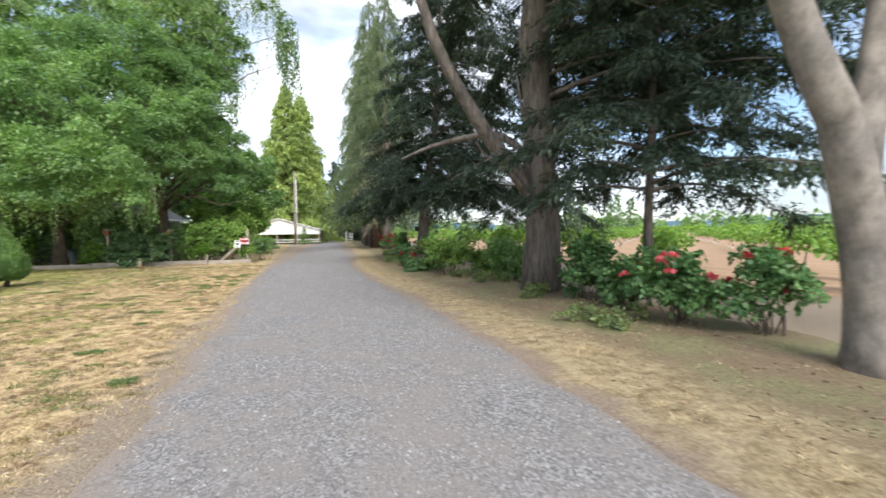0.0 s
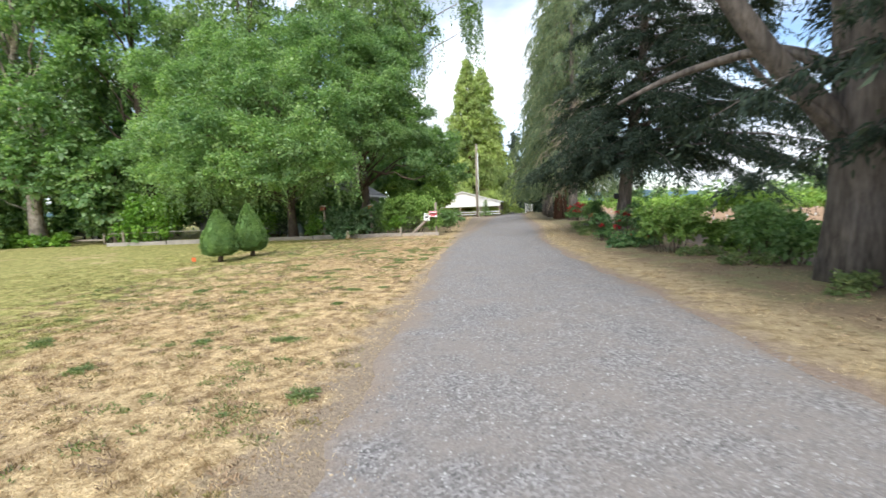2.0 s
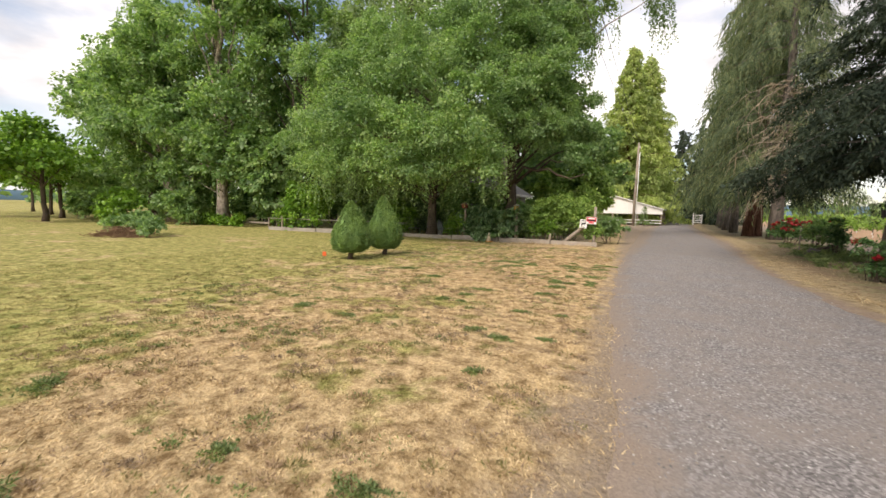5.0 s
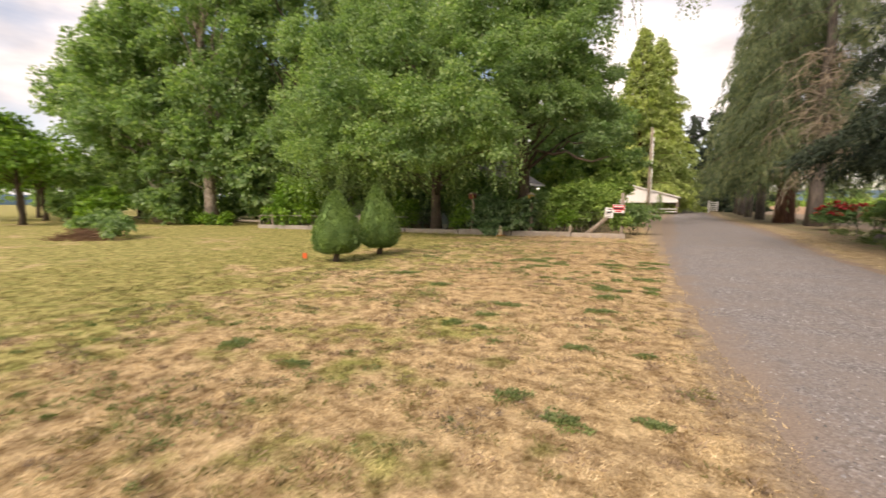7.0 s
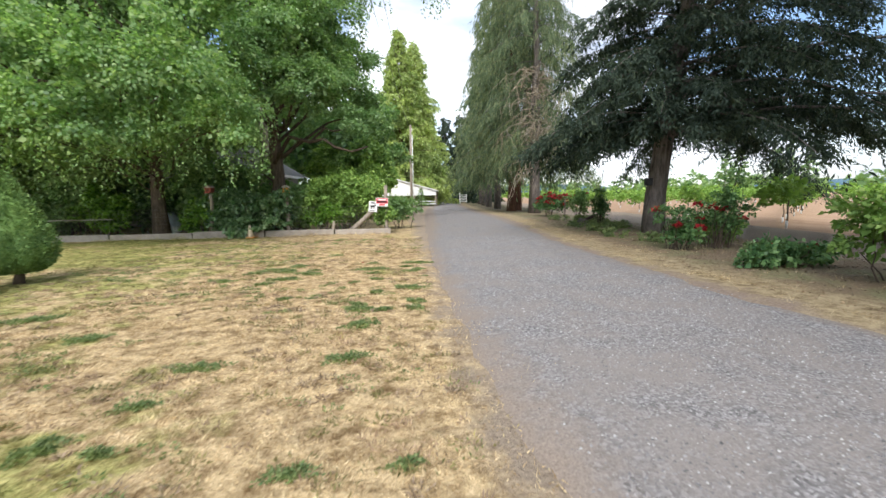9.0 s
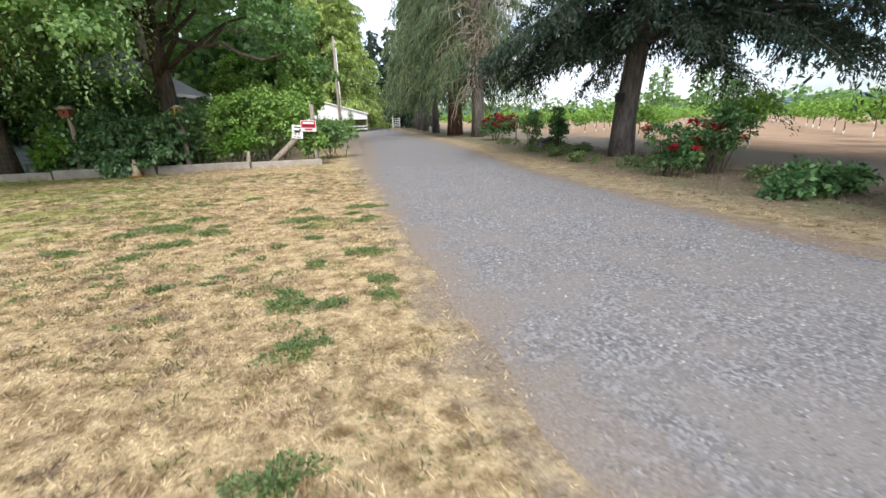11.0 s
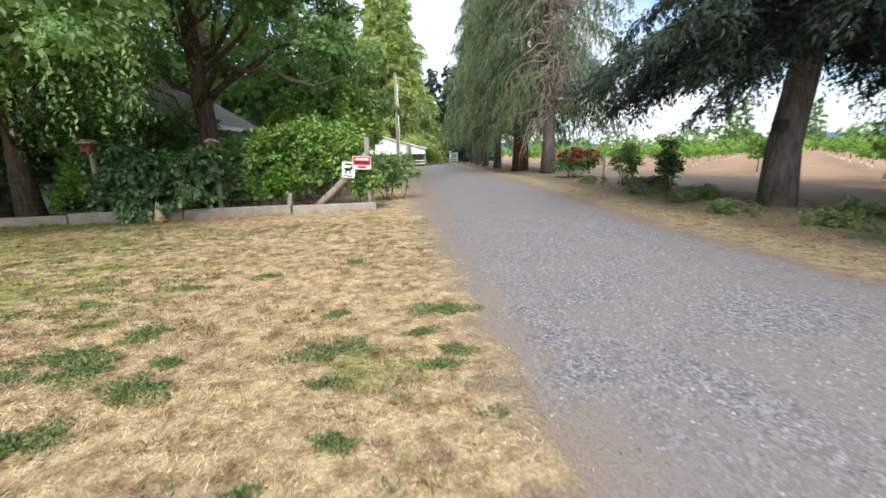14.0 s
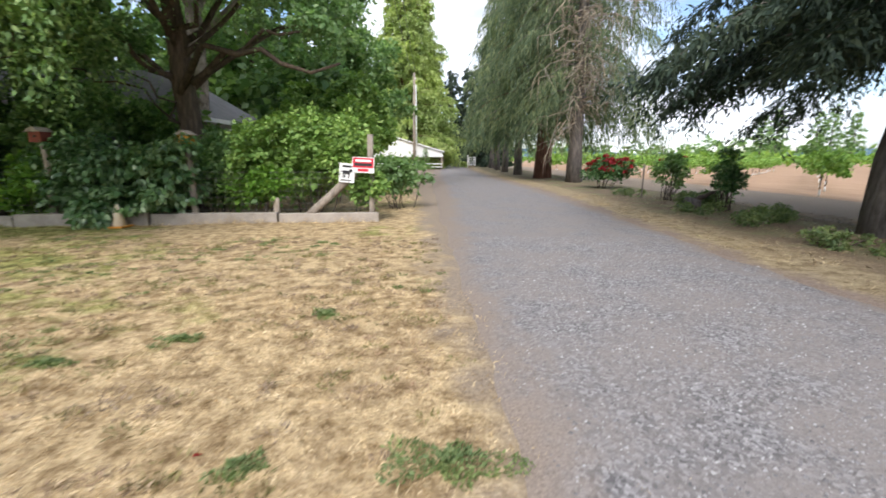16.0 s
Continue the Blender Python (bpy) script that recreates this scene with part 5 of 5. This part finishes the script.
# ---- rose bushes along the verge ----
R1, R2 = "rose bush with red flowers on a dry verge", "leafy rose bush beside a cedar trunk"
bush("rose_bush", 6.15, 5.75, mound(9, 0.75, 0.6, 1.3, 0.38, 0.2), 3800, 0.085, L_ROSE, "rose bush with pink and red flowers", 9, L_PINK, "rose bushes", stems=12)
bush("rose_bush", 6.75, 4.75, mound(7, 0.6, 0.5, 1.4, 0.34, 0.2), 2600, 0.085, L_ROSE, "rose bush with pink and red flowers", 5, L_RED, "rose bushes", stems=12)
bush("rose_bush", 6.2, 8.4, mound(11, 0.6, 0.7, 1.6, 0.42, 0.05), 5200, 0.095, L_ROSE, "dense dark green rose bush without flowers", 0, None, "rose bushes", stems=12)
bush("rose_bush", 6.15, 7.0, mound(9, 0.55, 0.6, 1.3, 0.4, 0.1), 3800, 0.09, L_ROSE, "rose bush with pink and red flowers", 6, L_PINK, "rose bushes", stems=12)
for x, y, h in ((6.0, 12.5, 1.15), (5.9, 15.2, 1.1), (5.5, 21.6, 0.9)):
    bush("shrub", x, y, mound(9, 0.5, 0.65, h, 0.38, 0.05), 3000, 0.1, L_BUSH if y > 14 else L_DEEP, "leafy green border plant behind a verge", stems=8, group="border plants")
bush("shrub", 6.0, 13.9, mound(11, 0.65, 1.0, 1.5, 0.45, 0.05), 4600, 0.1, L_DEEP, "dense green hedge shrub behind a verge", stems=10)
bush("rose_bush", 4.35, 15.2, mound(15, 1.0, 0.7, 1.55, 0.4, 0.3), 7000, 0.085, L_BUSH, "upright green rose bush on thin stems", 0, None, "rose bushes", stems=12)
bush("rose_bush", 3.8, 16.95, mound(9, 0.85, 0.4, 0.5, 0.24, 0.0), 2600, 0.085, L_ROSE, "low spreading rose bush with small red flowers", 3, L_RED, "rose bushes", stems=8, big=0.06)
bush("rose_bush", 3.25, 19.75, mound(12, 0.75, 0.6, 1.2, 0.26, 0.1), 3000, 0.062, L_ROSE, "spreading rose bush with one red bloom", 3, L_RED, "rose bushes", stems=14, high=0.5, big=0.12)
bush("rose_bush", 4.2, 19.8, mound(14, 0.85, 0.6, 1.6, 0.28, 0.2) + [(0.45, 0, 1.78, 0.2, 0.2, 0.26), (0.7, 0.1, 1.7, 0.16, 0.16, 0.22)], 3900, 0.065, L_ROSE, "tall rose bush with red flowers on bare stems", 5, L_RED, "rose bushes", stems=16, high=0.6, big=0.12)
bush("rose_bush", 4.25, 38.0, mound(13, 1.5, 0.9, 1.6, 0.5, 0.15), 5200, 0.11, L_ROSE, "broad rose bush covered in red flowers", 70, L_RED, "rose bushes", stems=12, high=0.2, big=0.13)
bush("rose_bush", 4.3, 31.5, mound(8, 0.55, 0.5, 1.6, 0.35, 0.45), 1900, 0.1, L_BROAD, "sparse rose bush with brown stems", 3, L_RED, "rose bushes", stems=16)
bush("rose_bush", 4.35, 28.4, mound(9, 0.42, 0.42, 1.75, 0.3, 0.35), 2600, 0.08, L_ROSE, "dark green rose bush on thin stems", 0, None, "rose bushes", stems=14)
bush("weed_patch", 4.3, 29.4, mound(9, 1.6, 0.5, 0.45, 0.25, 0.0), 3600, 0.06, L_WEED, "low green weeds round a dead stump", stems=4, category="weeds")
e = thing("stump", 3.7, 29.0, 0, "low dark rotten stump among weeds", "stump")
part("stump", tube([(0, 0, -0.05), (0.05, 0, 0.12), (0.1, 0, 0.3)], [0.34, 0.28, 0.2], 12, True, 0.12, 4), B_CEDAR, e, smooth=True)
part("root", tube(curve3((0.1, 0, 0.2), (0.8, 0.1, 0.5), -0.05, 5, 0.03), np.linspace(0.09, 0.04, 5), 8), B_BROWN, e, smooth=True)
e = thing("garden_stake", 3.9, 32.7, 0, "thin pale wooden stake in the verge", "stake")
part("stake", box(-0.025, -0.025, -0.1, 0.025, 0.025, 1.25, 0.004), B_WOOD, e)
for x, y in ((5.0, 12.4), (4.9, 20.8), (4.2, 26.4), (4.7, 26.9), (5.3, 9.5), (4.4, 18.2), (3.6, 21.6), (3.3, 25.6), (3.2, 27.8), (3.7, 33.2), (4.8, 14.2), (5.1, 22.6), (5.0, 6.2), (3.0, 23.2)):
    bush("weed_patch", x, y, mound(7, 0.75, 0.7, 0.3, 0.18, 0.0), 1300, 0.05, L_WEED, "low dry green weeds at a tree's foot", stems=3, group="verge weeds", category="weeds")
e = thing("nest_box", 4.68, 24.3, 1.72, "small dark box fixed to a cedar trunk", "box")
part("box", box(-0.22, -0.12, 0, 0.0, 0.1, 0.26, 0.01), P_BLACK, e)


# ---- orchard: young trees in a grid ----
def sapling():
    e = thing("orchard_tree", 10.5, 25.5, 0, "young leafy orchard tree with a white trunk guard", "tree", "orchard rows")
    part("trunk", tube(curve3((0, 0, -0.05), (0.03, 0, 1.1), 0, 5, 0.02), np.linspace(0.035, 0.02, 5), 6), B_BROWN, e)
    part("trunk_guard", tube([(0, 0, 0), (0.005, 0, 0.3)], [0.045, 0.045], 8), P_WHITE, e, "white trunk guard")
    part("crown", clump_leaves(rand_clumps(7, 0, 0, 1.35, 0.85, 0.85, 0.5, 0.4, 0.55, 0.6), 330, 0.2, hang=0.3, sub=9), L_VINE, e)
    return e


first_tree = sapling()
ca, sa = math.cos(radians(40)), math.sin(radians(40))
count = 0
for i in range(-14, 40):
    for j in range(-14, 40):
        px, py = 10.5 + i * 4.6 * ca + j * 3.3 * sa, 25.5 - i * 4.6 * sa + j * 3.3 * ca
        if (i or j) and 10.9 < px < 120 and 2 < py < 150 and count < 296 and (px - 8) ** 2 + (py - 20) ** 2 < 62 ** 2 and rng.uniform() < 0.94:
            t = copy_thing(first_tree, pose(px + rng.normal() * 0.12, py + rng.normal() * 0.12, 0, 0, 0, rng.uniform(0, 360)))
            t.scale = [0.82 * q for q in (1, 1, rng.uniform(0.85, 1.15))]
            count += 1


def far_rows():
    """The rows farther off, too many to count."""
    cl = []
    for r in range(9):
        d = 66 + r * 16
        for a in np.arange(-6, 110, 2.2):
            x, y = 8 + d * math.sin(radians(a)), 20 + d * math.cos(radians(a))
            if x > 10 + 0.02 * y:
                cl.append((x, y, 1.35, 1.6, 1.6, 0.85))
    tagged(new("orchard_rows", mesh_np("orchard_rows", *clump_leaves(cl, 18000, 0.65, sub=6), L_VINE)), "green rows of distant orchard trees", "orchard", kind="stuff")


far_rows()


def far_woods():
    cl = []
    for k in range(420):
        a = rng.uniform(-115, 118)
        d = rng.uniform(330, 420)
        h = rng.uniform(7, 13) * (1.6 if rng.uniform() < 0.12 else 1)
        cl.append((d * math.sin(radians(a)), d * math.cos(radians(a)), h * 0.45, 5.5, 5.5, h * 0.55))
    tagged(new("far_woods", mesh_np("far_woods", *clump_leaves(cl, 20000, 2.8, sub=8), L_DEEP)), "line of distant dark trees across the fields", "woods", kind="stuff")


far_woods()
for x, y, h in ((62, 110, 11), (66.5, 112, 13), (75, 112, 12), (79, 113, 13.5), (83, 112, 12)):
    conifer(x, y, h, 0.2, 2.6, 0.8, L_DEEP, B_CEDAR, "lone conifer standing beyond the orchard", 40, 12, 8, 0.2, 0.4, 0.6, lambda f: (1 - f) ** 0.7 + 0.05, group="conifers beyond the orchard", twig_len=0.8, aspect=0.4)


# ---- grass, weeds, loose stones ----
def blades(n, xs, ys, size, keep, mat, name, label, category, lean=0.9):
    x, y = rng.uniform(*xs, n), rng.uniform(*ys, n)
    ok = keep(x, y)
    x, y = x[ok], y[ok]
    z = np.array([bumps(a, b) for a, b in zip(x, y)])
    m = len(x)
    tuft = np.array([noise.noise((a * 2.3, b * 2.3, 11)) for a, b in zip(x, y)])
    s = size * rng.uniform(0.5, 1.3, m) * (1 + 1.4 * np.maximum(tuft, -0.4))
    d = rng.normal(size=(m, 3)) * lean
    d[:, 2] = rng.uniform(0.25, 1.0, m)
    d /= np.linalg.norm(d, axis=1)[:, None]
    w = np.cross(d, rng.normal(size=(m, 3)))
    w /= np.linalg.norm(w, axis=1)[:, None] + 1e-9
    p = np.stack([x, y, z], -1)
    V = np.stack([p - w * 0.0034, p + w * 0.0034, p + d * s[:, None]], 1).reshape(-1, 3)
    tagged(new(name, mesh_np(name, V, [np.arange(m * 3).reshape(m, 3)], mat)), label, category, kind="stuff")


def on_lawn(x, y):
    edge = np.array([0.18 * noise.noise((q * 0.9, 3.1, 0)) + 0.11 * noise.noise((q * 3.7, 9.1, 0)) for q in y])
    fringe = np.array([noise.noise((a * 3.1, b * 3.1, 17)) for a, b in zip(x, y)])
    return x < lane(y) - half_lane(y) - 0.42 + edge * 1.3 + 0.4 * np.maximum(fringe, -0.2) + np.abs(rng.normal(size=len(x))) ** 2 * 0.22


blades(230000, (-7.5, -0.6), (1.5, 21), 0.032, on_lawn, M_BLADE, "dry_grass", "short dry straw-coloured grass", "grass")
blades(110000, (-15, -4), (4, 25.2), 0.045, on_lawn, M_BLADE, "lawn_grass", "short dry grass with green growth", "grass")
blades(60000, (0.4, 4.6), (1.5, 34), 0.075, lambda x, y: (x > lane(y) + half_lane(y) + 0.22 + 0.2 * np.sin(y * 2.9)) & (x < lane(y) + half_lane(y) + 0.7 + 0.25 * np.sin(y * 1.7) + 0.2 * np.sin(y * 4.3)), M_BLADE, "verge_grass", "fringe of straw grass beside the drive", "grass")
blades(16000, (-16, -4.6), (24.2, 26.1), 0.13, lambda x, y: (x < -5.0) & (np.abs(y - 25.94 - (x + 4.95) * 0.123) < 0.16), M_BLADE, "edge_grass", "longer dry grass against a timber edging", "grass", 0.5)


blades(95000, (1.0, 6.6), (1.5, 34), 0.085, lambda x, y: (x > lane(y) + half_lane(y) + 0.25) & (np.sin(x * 2.1 + np.sin(y * 1.3) * 2) + np.sin(y * 1.9 + x) > -0.3) & ((x < lane(y) + half_lane(y) + 1.3) | (rng.uniform(0, 1, len(x)) < 0.3)), M_BLADE, "verge_straw", "thin dry grass and straw on a shaded verge", "grass", 1.2)


def litter():
    n = 16000
    x, y = rng.uniform(1.2, 6.3, n), rng.uniform(0.5, 34, n)
    ok = x > lane(y) + half_lane(y) + 0.5
    x, y = x[ok], y[ok]
    p = np.stack([x, y, [0.024 + bumps(a, b) for a, b in zip(x, y)]], -1)
    d = rng.normal(size=(len(x), 3)) * np.array([1, 1, 0.15])
    V, G = leaves(p, d, 0.05, 0.4, flat=np.tile([0, 0, 1.0], (len(x), 1)), jitter=0.1)
    tagged(new("leaf_litter", mesh_np("leaf_litter", V, G, L_DEAD)), "brown fallen needles and leaves under cedars", "litter", kind="stuff")


litter()


def weed(x, y, r, n, label="low green weed clump in dry grass"):
    a, q = rng.uniform(0, 2 * np.pi, n), rng.uniform(0, 1, n) ** 0.6
    q = q * (0.75 + 0.35 * np.sin(a * 2 + x * 9) + 0.25 * np.sin(a * 5 + y * 7))
    p = np.stack([x + r * q * np.cos(a) * 1.1, y + r * 0.8 * q * np.sin(a), 0.008 + 0.02 * rng.uniform(0, 1, n)], -1)
    d = np.stack([np.cos(a), np.sin(a), np.full(n, 0.32)], -1)
    p[:, 2] += bumps(x, y)
    V, G = leaves(p - np.array([x, y, 0]), d, 0.024, 0.5, jitter=0.7)
    ob = part("weed_clump", (V, G), L_WEED)
    ob.location = (x, y, 0)
    tagged(ob, label, "weed", "green weeds in the lawn", "stuff")


for x, y, r in ((-4.13, 17.38, 0.3), (-3.29, 18.21, 0.28), (-4.24, 18.14, 0.12), (-4.43, 20.11, 0.15), (-3.32, 17.11, 0.15), (-3.18, 17.32, 0.13), (-3.45, 17.69, 0.12), (-4.04, 16.93, 0.12), (-5.24, 16.91, 0.28),
                (-6.1, 17.44, 0.3), (-5.26, 17.27, 0.12), (-5.4, 19.55, 0.14), (-6.08, 19.13, 0.14), (-5.77, 17.81, 0.24), (-3.18, 15.63, 0.26), (-3.68, 15.34, 0.13), (-3.83, 14.62, 0.12), (-3.43, 14.3, 0.13), (-3.74, 14.36, 0.26),
                (-3.03, 14.76, 0.17), (-3.0, 14.4, 0.16), (-3.86, 16.34, 0.12), (-4.94, 14.88, 0.1), (-5.79, 17.2, 0.28), (-6.3, 17.05, 0.25), (-5.54, 16.43, 0.25), (-5.71, 15.94, 0.18), (-4.18, 16.0, 0.08), (-6.7, 16.4, 0.25),
                (-3.56, 13.63, 0.24), (-3.39, 10.97, 0.13), (-2.78, 11.06, 0.08), (-4.75, 12.45, 0.22), (-6.34, 13.15, 0.2), (-5.01, 11.27, 0.18), (-4.78, 11.74, 0.14), (-3.46, 12.54, 0.2), (-7.67, 13.92, 0.28), (-4.61, 11.21, 0.1),
                (-3.57, 9.61, 0.15), (-3.12, 9.41, 0.18), (-2.6, 9.68, 0.1), (-5.53, 9.23, 0.14), (-6.49, 9.28, 0.22), (-4.38, 5.16, 0.18), (-2.93, 8.27, 0.12), (-2.64, 6.27, 0.2), (-5.94, 5.91, 0.22), (-3.7, 6.11, 0.14), (-1.63, 4.85, 0.19), (-3.43, 14.25, 0.1)):
    weed(x, y, r, int(220 + 14000 * r * r))
def small_weeds():
    pos, way = [], []
    for k in range(2300):
        y = rng.uniform(2.5, 24)
        u = rng.uniform(0.2, 7.5)
        x = lane(y) - half_lane(y) - u - 0.1
        if noise.noise((x * 0.55, y * 0.55, 31)) + 0.07 * min(u, 4) < rng.uniform(0.05, 0.75):
            continue
        n, rad = int(rng.uniform(14, 60)), rng.uniform(0.03, 0.13)
        a, q = rng.uniform(0, 2 * np.pi, n), rng.uniform(0, 1, n) ** 0.5
        pos.append(np.stack([x + rad * 1.3 * q * np.cos(a), y + rad * q * np.sin(a), np.full(n, 0.006 + bumps(x, y))], -1))
        way.append(np.stack([np.cos(a) * q, np.sin(a) * q, np.full(n, 0.7)], -1))
    V, G = leaves(np.concatenate(pos), np.concatenate(way), 0.03, 0.35, jitter=0.6)
    tagged(new("lawn_weeds", mesh_np("lawn_weeds", V, G, L_WEED)), "scattered small green weeds in dry grass", "weeds", kind="stuff")


small_weeds()
e = part("rose_petal", leaves(np.array([[0, 0, 0.01]]), np.array([[1.0, 0.3, 0.1]]), 0.05, 0.8, flat=np.array([[0, 0, 1.0]])), L_RED, at=pose(-4.5, 18.2, 0.01))
tagged(e, "single fallen dark red rose petal on grass", "petal")


def tufts(name, label, count, span, mat, size, spread):
    """Small dry tufts that fleck the straw, thicker away from the drive."""
    pos, way = [], []
    for k in range(count):
        y = rng.uniform(2.5, 24)
        u = rng.uniform(0.0, span)
        x = lane(y) - half_lane(y) - 0.3 - u
        if noise.noise((x * 0.8, y * 0.8, 47)) < rng.uniform(-0.5, 0.25):
            continue
        n, rad = int(rng.uniform(14, 44)), spread * rng.uniform(0.35, 1.2)
        a, q = rng.uniform(0, 2 * np.pi, n), rng.uniform(0, 1, n) ** 0.5
        pos.append(np.stack([x + rad * 1.5 * q * np.cos(a), y + rad * q * np.sin(a), np.full(n, 0.004 + bumps(x, y))], -1))
        way.append(np.stack([np.cos(a) * q, np.sin(a) * q, np.full(n, 0.5)], -1))
    V, G = leaves(np.concatenate(pos), np.concatenate(way), size, 0.22, jitter=0.6)
    tagged(new(name, mesh_np(name, V, G, mat)), label, "grass", kind="stuff")


tufts("dry_tufts", "small dark brown dry tufts in straw grass", 2300, 7.0, L_DEAD, 0.042, 0.065)
tufts("olive_tufts", "dull olive half-dry tufts in straw grass", 1900, 9.0, L_OLIVE, 0.045, 0.08)


def stones(n, xs, ys, s0, s1, keep, name, label):
    x, y = rng.uniform(*xs, n), rng.uniform(*ys, n)
    ok = keep(x, y)
    x, y = x[ok], y[ok]
    m = len(x)
    f = (x - (lane(y) - half_lane(y) - 0.22)) / (2 * half_lane(y) + 0.32)
    z = 0.012 + 0.12 * f * (1 - f) + 0.012 * np.array([noise.noise((a * 1.4, b * 1.4, 2)) for a, b in zip(x, y)])
    s = (s0 + (s1 - s0) * rng.uniform(0, 1, m) ** 2.5)[:, None, None]
    ang = rng.uniform(0, 2 * np.pi, m)[:, None] + np.arange(3) * np.pi / 1.5 + rng.normal(size=(m, 3)) * 0.3
    ring = np.stack([np.cos(ang), np.sin(ang) * rng.uniform(0.6, 1, (m, 1)), np.full((m, 3), -0.15)], -1)
    topv = np.stack([rng.normal(size=m) * 0.25, rng.normal(size=m) * 0.25, rng.uniform(0.35, 0.75, m)], -1)[:, None]
    V = np.concatenate([ring, topv], 1) * s + np.stack([x, y, z], -1)[:, None]
    k = np.arange(m)[:, None] * 4
    F = np.concatenate([np.concatenate([k + a, k + (a + 1) % 3, k + 3], 1) for a in range(3)])
    tagged(new(name, mesh_np(name, V.reshape(-1, 3), [F], M_STONE)), label, "gravel", kind="stuff")


def on_road(x, y):
    u = (x - lane(y)) / half_lane(y)
    patchy = np.array([noise.noise((a * 0.7, b * 0.25, 21)) for a, b in zip(x, y)])
    return (np.abs(u) < 0.98) & (rng.uniform(0, 1, len(x)) < np.maximum(0.95 - 0.9 * np.abs(u) ** 3 + 0.5 * patchy, 0.12))


stones(165000, (-3.6, 3.4), (0.5, 24), 0.007, 0.02, on_road, "loose_gravel", "loose pale and dark grey gravel stones")
